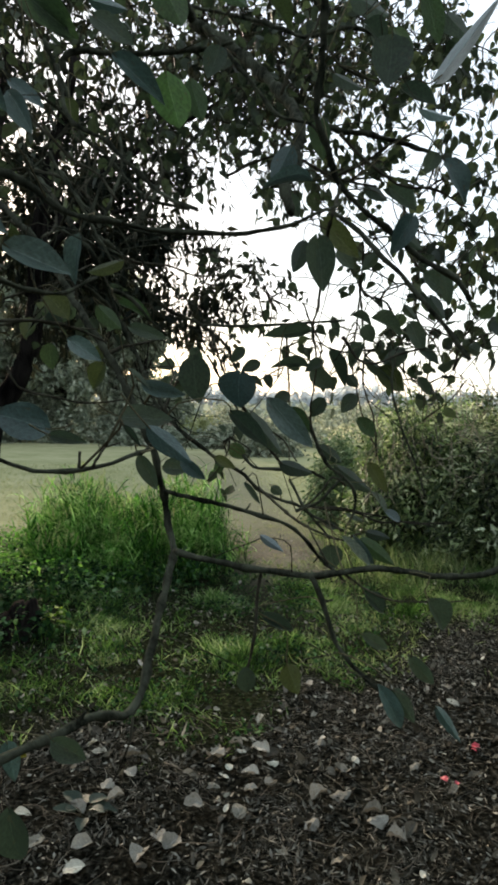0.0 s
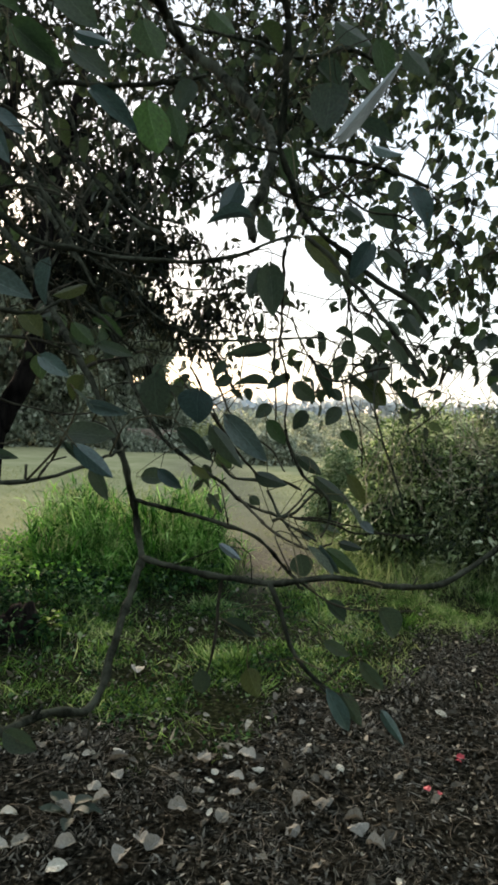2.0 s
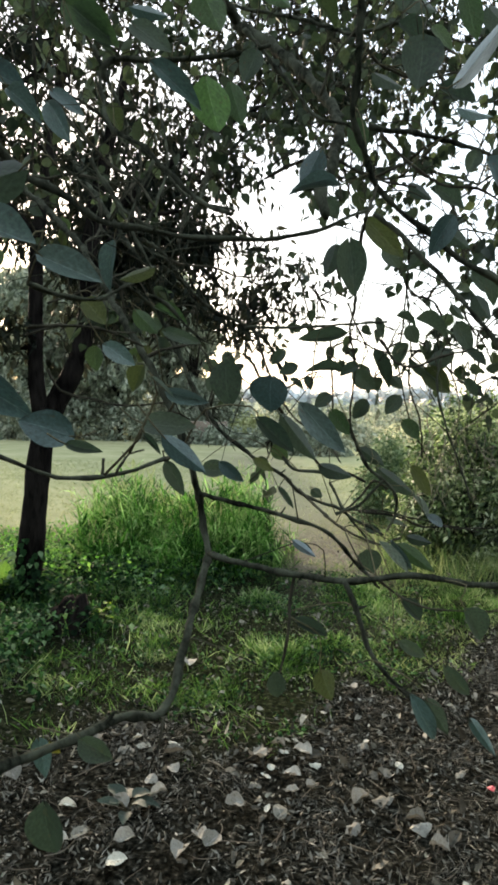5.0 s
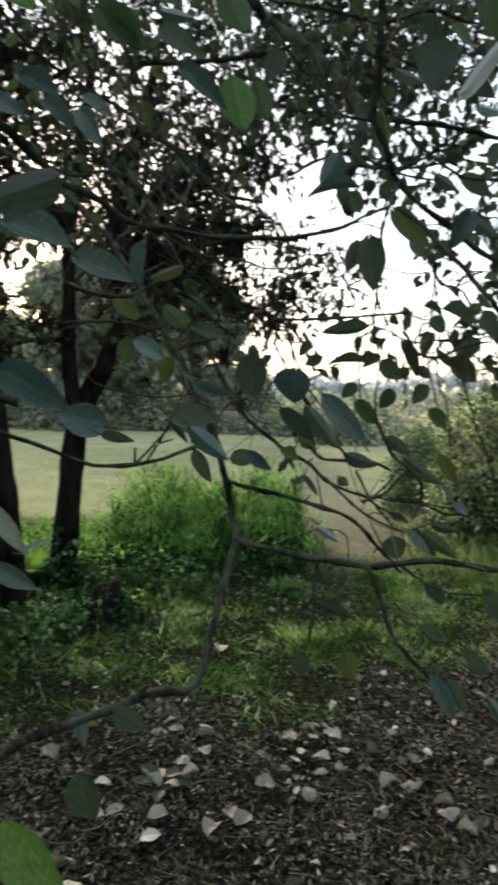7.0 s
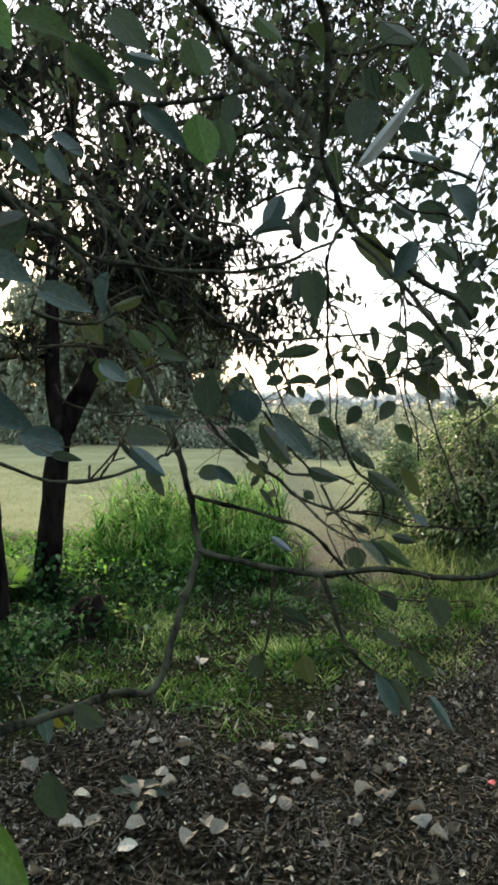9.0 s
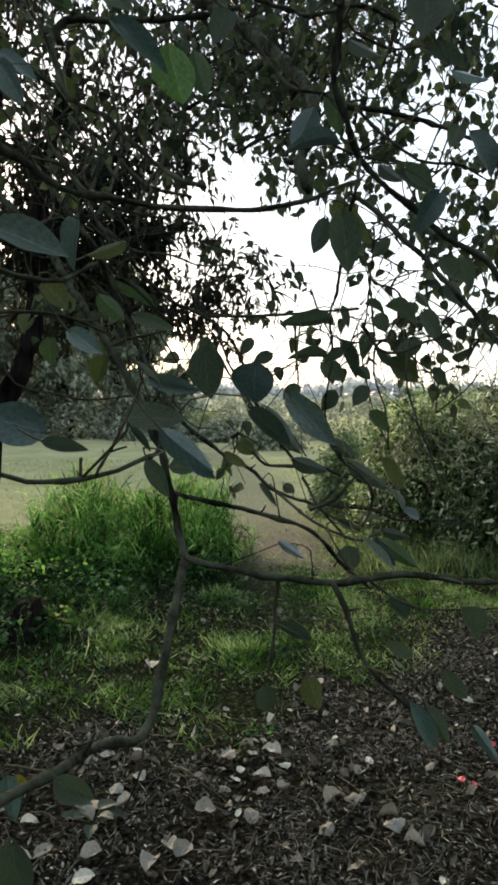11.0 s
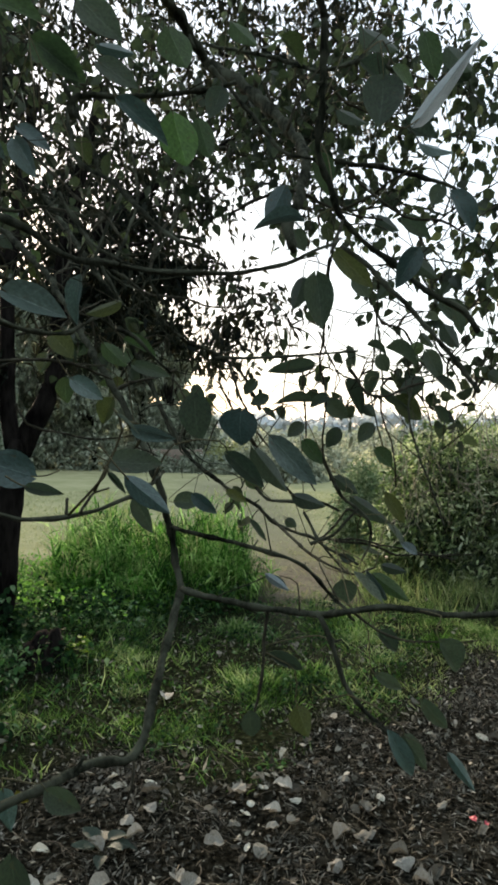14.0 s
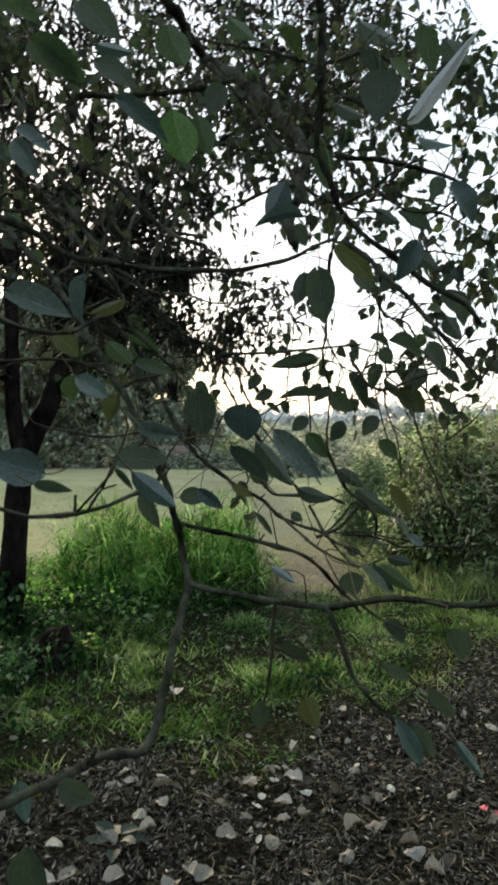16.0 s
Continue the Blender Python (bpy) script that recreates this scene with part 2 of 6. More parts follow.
M_LIMB = bark_material("brown_bark", (0.0085, 0.0098, 0.0068), (0.064, 0.071, 0.05), 75, 0.006, (0.082, 0.092, 0.064))
M_TWIG = bark_material("twig_bark", (0.01792, 0.0168, 0.0119), (0.07, 0.0686, 0.049), 90, 0.001)
# Low tones near black: shade between hedge leaves put into the leaf colour.
M_SHRUB = leaf_material("shade_toned_shrub_leaf", [(0.0, (0.008, 0.019, 0.008)), (0.5, (0.06, 0.1, 0.04)), (0.82, (0.22, 0.29, 0.13)), (1.0, (0.5, 0.57, 0.38))], 0.55, 0.3, gloss=0.3, patch=0.35)
M_SCRUB = leaf_material("scrub_leaf", [(0.0, (0.042, 0.08, 0.036)), (0.6, (0.105, 0.165, 0.082)), (1.0, (0.25, 0.32, 0.19))], 0.6, 0.3, gloss=0.1, patch=0.3)
M_FOOT = leaf_material("hedge_foot_blade", [(0.0, (0.045, 0.09, 0.03)), (0.6, (0.13, 0.19, 0.07)), (1.0, (0.29, 0.33, 0.17))], 0.7, 0.4, gloss=0.06, scale=12, patch=0.2)
M_STICK = bark_material("dry_stick", (0.03442, 0.0306, 0.02364), (0.1836, 0.1658, 0.1313), 5, 0.001)
M_VINE = bark_material("dry_vine", (0.1, 0.09, 0.06), (0.42, 0.38, 0.28), 8, 0.001)
M_STALK = bark_material("stalk", (0.06, 0.058, 0.036), (0.14, 0.125, 0.075), 90, 0.0005)


# ---- mesh helpers ----
def tag_shade(me):
    me.polygons.foreach_set("use_smooth", [True] * len(me.polygons))
    return me


def mesh_of(name, verts, faces, material=None):
    me = bpy.data.meshes.new(name)
    me.from_pydata([tuple(v) for v in verts], [], faces)
    me.update()
    if material:
        me.materials.append(material)
    return me


def sub(name, me, parent, label="", kind=""):
    ob = new(name, me)
    ob.parent = parent
    return tagged(ob, label=label, kind=kind)


def spline(points, step):
    """Catmull-Rom points through the given ones, about step apart."""
    p = [Vector(q) for q in points]
    p = [p[0] * 2 - p[1]] + p + [p[-1] * 2 - p[-2]]
    out = []
    for a, b, c, d in zip(p, p[1:], p[2:], p[3:]):
        k = max(2, int((c - b).length / step))
        for i in range(k):
            t = i / k
            out.append(0.5 * ((2 * b) + (c - a) * t + (2 * a - 5 * b + 4 * c - d) * t * t + (3 * b - a - 3 * c + d) * t ** 3))
    return out + [p[-2]]


def tube(points, r0, r1, sides=6, rough=0.0, seed=0):
    """Vertices and faces of a tapering, slightly knotty rod along points."""
    vs, fs = [], []
    n = len(points)
    up = Vector((0.31, 0.17, 0.93))
    for i, p in enumerate(points):
        d = (points[min(i + 1, n - 1)] - points[max(i - 1, 0)]).normalized()
        side = d.cross(up)
        if side.length < 0.05:
            side = d.cross(Vector((1, 0, 0)))
        side.normalize()
        other = d.cross(side)
        r = r0 + (r1 - r0) * i / max(n - 1, 1)
        if rough > 0.4:
            r *= 0.92 + 0.38 * max(0.0, math.sin(i * 0.9 + seed)) ** 7
        for k in range(sides):
            a = 2 * math.pi * k / sides
            w = 1 + rough * noise.noise(p * (0.35 / max(r, 0.004)) + Vector((math.cos(a) + seed, math.sin(a), 0)))
            vs.append(p + (side * math.cos(a) + other * math.sin(a)) * r * w)
    for i in range(n - 1):
        for k in range(sides):
            k2 = (k + 1) % sides
            fs.append((i * sides + k, i * sides + k2, (i + 1) * sides + k2, (i + 1) * sides + k))
    fs.append(tuple(range(sides))[::-1])
    fs.append(tuple((n - 1) * sides + k for k in range(sides)))
    return vs, fs


def rods(name, items, material):
    """Several rods joined into one mesh."""
    vs, fs = [], []
    for v, f in items:
        o = len(vs)
        vs += v
        fs += [tuple(i + o for i in q) for q in f]
    return tag_shade(mesh_of(name, vs, fs, material))


# one leaf, length 1 along y, folded along its midrib: outline half-widths along the length
HEART = ([(0.0, 0.0), (0.12, 0.42), (0.42, 0.5), (0.72, 0.28), (1.0, 0.0)], 0.1)
STRIP = ([(0.0, 0.4), (0.55, 0.45), (1.0, 0.0)], None)
KITE = ("kite", 0.08)
DIAMOND = ("diamond", 0.08)


def template(shape, width):
    prof, fold = shape
    w = 0.62 * width
    if prof == "kite":
        return np.array([(0, 0, 0), (w, 0.42, fold), (0, 1, -0.03), (-w, 0.42, fold)]), np.array([(0, 1, 2, 3)])
    if prof == "diamond":
        return np.array([(0, 0, 0), (0, 0.5, -0.01), (0, 1, -0.03), (-w, 0.4, fold), (w, 0.4, fold)]), np.array([(0, 1, 2, 3), (0, 4, 2, 1)])
    if fold is None:
        vs = [(s * h * width, y, 0.0) for y, h in prof for s in (-1, 1)]
        return np.array(vs), np.array([(2 * i, 2 * i + 1, 2 * i + 3, 2 * i + 2) for i in range(len(prof) - 1)])
    vs = []
    for y, w in prof:
        vs += [(0, y, -0.02 * math.sin(3 * y)), (-w * width, y, fold * w), (w * width, y, fold * w)]
    fs = []
    for i in range(len(prof) - 1):
        a, b = 3 * i, 3 * i + 3
        fs += [(a, b, b + 1, a + 1), (a, a + 2, b + 2, b)]
    return np.array(vs), np.array(fs)


def leaf_cloud(name, places, ways, normals, sizes, shape, width, material, bend=0.0):
    """One mesh of many small leaves: base places, tip directions, face directions, lengths."""
    tv, tf = template(shape, width)
    y = ways / np.linalg.norm(ways, axis=1, keepdims=True)
    x = np.cross(y, normals)
    x /= np.linalg.norm(x, axis=1, keepdims=True) + 1e-9
    z = np.cross(x, y)
    v = places[:, None] + sizes[:, None, None] * (tv[None, :, 0, None] * x[:, None] + tv[None, :, 1, None] * y[:, None] + tv[None, :, 2, None] * z[:, None])
    if bend:
        v[:, :, 2] -= sizes[:, None] * bend * tv[None, :, 1] ** 2
    n, k = len(places), len(tv)
    f = (tf[None] + (np.arange(n) * k)[:, None, None]).reshape(-1, 4)
    me = bpy.data.meshes.new(name)
    me.vertices.add(n * k)
    me.vertices.foreach_set("co", v.reshape(-1).astype(np.float32))
    me.loops.add(f.size)
    me.loops.foreach_set("vertex_index", f.reshape(-1).astype(np.int32))
    me.polygons.add(len(f))
    me.polygons.foreach_set("loop_start", np.arange(0, f.size, 4, dtype=np.int32))
    me.update(calc_edges=True)
    me.validate()
    me.materials.append(material)
    return me


def clump_points(centre, radius, count, flat=1.0):
    """Points in a ball, thicker towards its skin, in small bunches."""
    d = rng.normal(size=(count, 3))
    d /= np.linalg.norm(d, axis=1, keepdims=True)
    r = radius * rng.uniform(0, 1, (count, 1)) ** 0.45
    p = d * r
    p[:, 2] *= flat
    if count > 40:
        k = max(8, count // 18)
        p = p[rng.randint(0, k, count)] + rng.normal(size=(count, 3)) * (0.05 + 0.05 * radius)
    return np.array(centre) + p


def hang(count, down=0.5, spread=1.0):
    w = rng.normal(size=(count, 3)) * spread
    w[:, 2] -= down
    return w


def any_normal(count, up=0.6):
    w = rng.normal(size=(count, 3))
    w[:, 2] += up
    return w


def ground_z(x, y):
    return 0.02 * noise.noise(Vector((x * 0.9, y * 0.9, 0))) + 0.012 * noise.noise(Vector((x * 4, y * 4, 3))) if y < 14 and abs(x) < 8 else 0.0


# ---- ground: one sheet to the horizon ----
def smooth(a, b, v):
    t = min(max((v - a) / (b - a), 0), 1)
    return t * t * (3 - 2 * t)


def path_x(y):
    return 0.7 + 0.12 * max(0, 7.0 - y) - 0.1 * max(0, y - 8.2) - 0.006 * max(0, y - 11) ** 2


def zones(x, y):
    """Shares of leaf litter, mown lawn and trodden path at a place."""
    wob = 0.35 * noise.noise(Vector((x * 1.3, y * 1.3, 7))) + 0.18 * noise.noise(Vector((x * 4, y * 4, 2)))
    edge = 4.45 + 0.75 * smooth(0.25, 0.75, x) + 0.9 * smooth(0.9, 1.8, x)
    if x < -0.9:
        edge -= 0.2
    litter = 1 - smooth(edge - 0.25, edge + 0.3, y + wob)
    lawn = smooth(8.2, 10.0, y + wob)
    half = 0.34 + 0.05 * max(0, y - 7)
    path = (1 - smooth(half * 0.25, half * 1.9, abs(x - path_x(y)) + wob * 0.3)) * (0.12 * smooth(5.5, 6.6, y) + 0.88 * smooth(6.9, 8.0, y)) * (1 - smooth(19, 24, y)) * (1 - 0.4 * smooth(8.0, 10.5, y))
    return litter, lawn, path


def axis_steps(near, far, fine):
    out, v, s = [], near, fine
    while v < far:
        out.append(v)
        s = fine if v < 4.5 else s * 1.13
        v += s
    return out + [far]


xs = axis_steps(0.0, 1500.0, 0.07)
xs = [-v for v in xs[:0:-1]] + xs
ys = [2.5 - v for v in axis_steps(0.0, 400.0, 0.14)[:0:-1]] + [2.5 + v for v in axis_steps(0.0, 1800.0, 0.07)]
gv, gz = [], []
for yy in ys:
    for xx in xs:
        gv.append((xx, yy, ground_z(xx, yy)))
        gz.append((*zones(xx, yy), 1.0) if -8 < xx < 8 and 0 < yy < 30 else (1.0 if yy < 4 else 0.0, 1.0 if yy > 9 else 0.0, 0.0, 1.0))
gf = [(j * len(xs) + i, j * len(xs) + i + 1, (j + 1) * len(xs) + i + 1, (j + 1) * len(xs) + i) for j in range(len(ys) - 1) for i in range(len(xs) - 1)]


def ground_material():
    m, n, l, b = shader("soil_and_turf")
    at = n.new("ShaderNodeAttribute")
    at.attribute_name = "zone"
    sp = n.new("ShaderNodeSeparateColor")
    l.new(at.outputs["Color"], sp.inputs[0])
    tc = n.new("ShaderNodeTexCoord")

    def field(scale, detail=6, rough=0.65):
        t = n.new("ShaderNodeTexNoise")
        t.inputs["Scale"].default_value, t.inputs["Detail"].default_value, t.inputs["Roughness"].default_value = scale, detail, rough
        l.new(tc.outputs["Object"], t.inputs["Vector"])
        return t.outputs[0]

    def blend(fac, a, c):
        x = n.new("ShaderNodeMix")
        x.data_type = "RGBA"
        l.new(fac, x.inputs[0])
        l.new(a, x.inputs[6])
        l.new(c, x.inputs[7])
        return x.outputs[2]

    fine, mid, wide = field(38), field(6), field(0.9, 4)
    # near-black low stops put crevice shade between litter and grass into the colour
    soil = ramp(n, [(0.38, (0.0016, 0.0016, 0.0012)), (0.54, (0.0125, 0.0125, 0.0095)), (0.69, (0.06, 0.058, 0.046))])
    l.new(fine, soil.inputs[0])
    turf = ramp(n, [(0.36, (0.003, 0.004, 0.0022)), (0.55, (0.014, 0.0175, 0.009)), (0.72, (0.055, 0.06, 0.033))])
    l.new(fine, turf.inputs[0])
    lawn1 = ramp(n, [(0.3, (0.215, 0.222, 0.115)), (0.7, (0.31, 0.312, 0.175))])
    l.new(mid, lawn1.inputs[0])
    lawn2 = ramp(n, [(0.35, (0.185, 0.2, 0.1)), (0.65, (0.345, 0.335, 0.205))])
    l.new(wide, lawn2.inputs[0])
    lm = n.new("ShaderNodeMix")
    lm.data_type = "RGBA"
    lm.inputs[0].default_value = 0.5
    l.new(lawn1.outputs[0], lm.inputs[6])
    l.new(lawn2.outputs[0], lm.inputs[7])
    dirt = ramp(n, [(0.36, (0.08, 0.072, 0.053)), (0.5, (0.155, 0.139, 0.104)), (0.64, (0.23, 0.208, 0.16))])
    l.new(fine, dirt.inputs[0])
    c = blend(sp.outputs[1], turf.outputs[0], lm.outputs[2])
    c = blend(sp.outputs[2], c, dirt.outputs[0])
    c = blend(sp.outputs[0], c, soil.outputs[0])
    l.new(c, b.inputs["Base Color"])
    b.inputs["Roughness"].default_value = 0.95
    b.inputs["Specular IOR Level"].default_value = 0.0
    bp = n.new("ShaderNodeBump")
    bp.inputs["Strength"].default_value = 0.7
    bp.inputs["Distance"].default_value = 0.02
    l.new(fine, bp.inputs["Height"])
    l.new(bp.outputs[0], b.inputs["Normal"])
    return m


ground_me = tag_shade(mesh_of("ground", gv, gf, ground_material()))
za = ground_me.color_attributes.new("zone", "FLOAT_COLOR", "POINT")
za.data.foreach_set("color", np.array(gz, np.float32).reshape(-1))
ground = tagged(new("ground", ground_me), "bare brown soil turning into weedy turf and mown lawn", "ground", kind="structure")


# ---- the two dark trees by the lawn ----
def rooted_tree(name, base, label, trunk_pts, trunk_r, limbs, group):
    """A tree as an Empty at its base with trunk and limbs; returns it."""
    e = tagged(new(name), label, "tree", group)
    e.location = base
    inv = Matrix.Translation(-Vector(base))

    def add(nm, pts, r0, r1, sides, mat):
        v, f = tube(spline(pts, 0.09), r0, r1, sides, 0.22, rnd.random() * 9)
        me = tag_shade(mesh_of(nm, [inv @ q for q in v], f, mat))
        return sub(nm, me, e)

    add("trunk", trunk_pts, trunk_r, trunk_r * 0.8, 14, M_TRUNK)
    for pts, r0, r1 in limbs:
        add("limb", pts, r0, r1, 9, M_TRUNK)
    return e


def crown(tree, clumps, size, shape, width, material, name="crown", down=0.95):
    """The leaves of a tree, as one mesh under it, with the thin twigs that carry them."""
    P, S, stems = [], [], []
    for c, r, k in clumps:
        P.append(clump_points(c, r, k))
        S.append(rng.uniform(size * 0.55, size * 1.3, k))
        for _ in range(max(5, int(r * 22))):
            q = Vector(clump_points(c, r, 1)[0])
            a = Vector(c) + (q - Vector(c)) * 0.1
            mid = (a + q) / 2 + Vector((rnd.uniform(-1, 1), rnd.uniform(-1, 1), rnd.uniform(0, 1))) * r * 0.2
            stems.append(tube(spline([a, mid, q], 0.2), 0.009, 0.003, 4))
    P, S = np.concatenate(P), np.concatenate(S)
    off = np.array(tree.location)
    me = leaf_cloud(name, P - off, hang(len(P), down), any_normal(len(P)), S, shape, width, material, 0.15)
    sub(name, me, tree, kind="stuff")
    st = [([v - Vector(off) for v in vs], f) for vs, f in stems]
    sub("twig_spray", rods("twig_spray", st, M_TRUNK), tree, kind="stuff")


forked_tree = rooted_tree("forked_tree", (-1.79, 6.46, 0), "slender forked tree with backlit shade put into its bark, small drooping leaves", [(-1.81, 6.46, -0.1), (-1.79, 6.46, 0.1), (-1.765, 6.49, 0.55), (-1.735, 6.53, 1.0), (-1.7, 6.57, 1.35), (-1.67, 6.6, 1.5)], 0.108, [
    ([(-1.72, 6.6, 1.4), (-1.785, 6.63, 1.72), (-1.80, 6.66, 2.15), (-1.80, 6.7, 2.8), (-1.74, 6.8, 3.5), (-1.64, 6.9, 4.4)], 0.068, 0.035),
    ([(-1.68, 6.6, 1.4), (-1.57, 6.64, 1.66), (-1.44, 6.68, 1.97), (-1.39, 6.72, 2.4), (-1.36, 6.72, 3.0), (-1.04, 6.6, 4.2)], 0.09, 0.035),
    ([(-1.45, 6.7, 2.4), (-1.24, 6.6, 2.75), (-0.94, 6.5, 2.95), (-0.59, 6.4, 3.0)], 0.035, 0.012),
    ([(-1.79, 6.7, 2.0), (-2.14, 6.6, 1.98), (-2.44, 6.5, 1.85), (-2.64, 6.45, 1.7)], 0.024, 0.01),
    ([(-1.45, 6.72, 2.7), (-1.04, 6.9, 3.3), (-0.54, 7.0, 3.7), (0.06, 7.1, 4.1)], 0.04, 0.012),
    ([(-1.8, 6.7, 2.9), (-2.34, 6.8, 3.4), (-2.94, 6.9, 3.9)], 0.04, 0.012),
], "dark trees by the lawn")
left_tree = rooted_tree("leaning_tree", (-1.88, 5.78, 0), "dark straight-stemmed tree beside the forked one", [(-1.87, 5.78, -0.1), (-1.89, 5.79, 0.2), (-1.935, 5.8, 0.7), (-2.02, 5.82, 1.4), (-2.16, 5.84, 2.1), (-2.36, 5.9, 3.0), (-2.6, 6.0, 4.2)], 0.092, [
    ([(-2.14, 5.84, 2.0), (-2.42, 5.9, 2.5), (-2.85, 5.9, 3.0)], 0.045, 0.015),
    ([(-2.32, 5.89, 2.85), (-2.0, 6.0, 3.5), (-1.4, 6.0, 3.9)], 0.045, 0.012),
], "dark trees by the lawn")
crown_top = [
    ((-2.529, 7.221, 4.919), 0.68, 528),
    ((-2.072, 7.786, 5.298), 0.68, 528),
    ((-1.296, 7.341, 4.910), 0.62, 528),
    ((-0.876, 8.420, 5.572), 0.67, 563),
    ((-0.243, 8.476, 5.452), 0.67, 774),
    ((0.331, 8.530, 5.391), 0.67, 844),
    ((0.907, 8.594, 5.560), 0.67, 704),
    ((1.368, 8.655, 5.903), 0.67, 563),
    ((0.777, 8.346, 4.831), 0.53, 633),
    ((0.553, 8.308, 4.496), 0.35, 358),
    ((1.250, 8.600, 4.980), 0.55, 352),
    ((1.751, 8.877, 5.548), 0.69, 422),
    ((-2.070, 7.827, 6.155), 0.79, 594),
    ((-0.895, 7.942, 6.147), 0.79, 633),
    ((0.280, 8.057, 6.139), 0.79, 633),
    ((-2.531, 7.178, 4.029), 0.62, 588),
]
crown_middle = [
    ((-2.000, 7.540, 4.197), 0.66, 588),
    ((-1.299, 7.297, 3.971), 0.57, 672),
    ((-0.846, 7.856, 4.217), 0.62, 716),
    ((-0.365, 7.910, 4.375), 0.51, 537),
    ((0.116, 7.965, 4.532), 0.39, 537),
    ((-2.054, 7.501, 3.470), 0.60, 816),
    ((-1.448, 7.247, 3.230), 0.52, 960),
    ((-0.955, 7.302, 3.375), 0.47, 761),
    ((-0.656, 7.642, 3.565), 0.49, 394),
    ((-0.294, 7.683, 3.666), 0.37, 244),
    ((-1.548, 7.216, 2.785), 0.42, 720),
    ((-1.154, 7.255, 2.782), 0.42, 720),
    ((-0.808, 7.295, 2.928), 0.36, 640),
    ((-0.513, 7.320, 2.827), 0.29, 232),
    ((-0.957, 7.257, 2.435), 0.36, 512),
    ((-1.556, 7.281, 2.050), 0.26, 80),
]
crown_skirt = [
    ((-1.405, 7.305, 2.251), 0.32, 160),
    ((-1.798, 7.472, 2.326), 0.33, 130),
    ((-0.612, 7.291, 2.432), 0.35, 324),
    ((-0.317, 7.314, 2.307), 0.29, 108),
    ((-0.071, 7.330, 2.132), 0.29, 78),
    ((0.225, 7.371, 2.377), 0.29, 41),
    ((0.325, 7.402, 2.822), 0.35, 66),
    ((-0.119, 7.349, 2.627), 0.35, 138),
    ((-0.219, 7.320, 2.232), 0.29, 132),
    ((0.028, 7.354, 2.428), 0.32, 102),
    ((-0.069, 7.368, 2.923), 0.29, 102),
    ((-0.365, 7.343, 3.024), 0.35, 181),
    ((0.472, 7.402, 2.524), 0.35, 53),
    ((0.721, 7.478, 3.610), 0.53, 97),
    ((0.543, 8.014, 4.690), 0.39, 176),
]
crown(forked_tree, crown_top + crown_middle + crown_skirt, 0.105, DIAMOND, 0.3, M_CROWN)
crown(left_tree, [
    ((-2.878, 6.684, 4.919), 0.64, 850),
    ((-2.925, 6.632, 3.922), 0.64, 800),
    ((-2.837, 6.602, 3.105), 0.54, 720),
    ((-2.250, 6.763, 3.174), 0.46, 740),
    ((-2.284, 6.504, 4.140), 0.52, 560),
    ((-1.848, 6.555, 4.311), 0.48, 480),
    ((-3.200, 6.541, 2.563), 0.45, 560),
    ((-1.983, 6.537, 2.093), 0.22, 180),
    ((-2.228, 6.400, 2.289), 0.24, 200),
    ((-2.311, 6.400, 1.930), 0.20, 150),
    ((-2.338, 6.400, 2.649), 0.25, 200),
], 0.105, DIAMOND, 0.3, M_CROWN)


# ---- far edge of the lawn ----
def far_tree(name, base, height, spread, lean, group, material, label, leaves=420):
    e = tagged(new(name), label, "tree", group)
    e.location = base
    top = Vector((lean, 0, height * 0.75))
    v, f = tube(spline([Vector((0, 0, -0.1)), top * 0.3, top * 0.65, top], 0.3), 0.13, 0.04, 8, 0.2)
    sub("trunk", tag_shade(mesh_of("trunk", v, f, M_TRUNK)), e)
    P, W2, S = [], [], []
    limbs = []
    for i in range(26):
        a = rnd.uniform(0, 6.28)
        h = rnd.uniform(0.12, 0.95) * height
        rr = spread * rnd.uniform(0.25, 0.95) * (1.1 - 0.55 * h / height)
        c = np.array((lean * h / height + rr * math.cos(a), rr * math.sin(a), h))
        P.append(clump_points(c, spread * rnd.uniform(0.3, 0.5), leaves, 1.1))
        limbs.append(tube(spline([top * (h / height) * 0.7, Vector(c) * 0.6 + top * 0.2, Vector(c)], 0.4), 0.045, 0.012, 5))
    P = np.concatenate(P)
    P[:, 2] = np.maximum(P[:, 2], 0.15)
    sub("limb_spray", rods("limb_spray", limbs, M_TRUNK), e, kind="stuff")
    sub("crown", leaf_cloud("crown", P, hang(len(P), 0.8), any_normal(len(P)), rng.uniform(0.12, 0.28, len(P)), KITE, 0.38, material, 0.2), e, kind="stuff")
    return e


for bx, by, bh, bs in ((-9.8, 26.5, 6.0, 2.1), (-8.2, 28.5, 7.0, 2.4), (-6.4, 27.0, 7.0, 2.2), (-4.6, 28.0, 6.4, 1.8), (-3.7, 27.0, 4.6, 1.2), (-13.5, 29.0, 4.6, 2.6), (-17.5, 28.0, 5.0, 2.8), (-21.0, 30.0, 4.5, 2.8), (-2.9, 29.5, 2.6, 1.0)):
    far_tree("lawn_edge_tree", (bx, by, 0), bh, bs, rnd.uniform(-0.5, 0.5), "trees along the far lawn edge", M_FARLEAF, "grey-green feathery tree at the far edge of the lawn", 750)


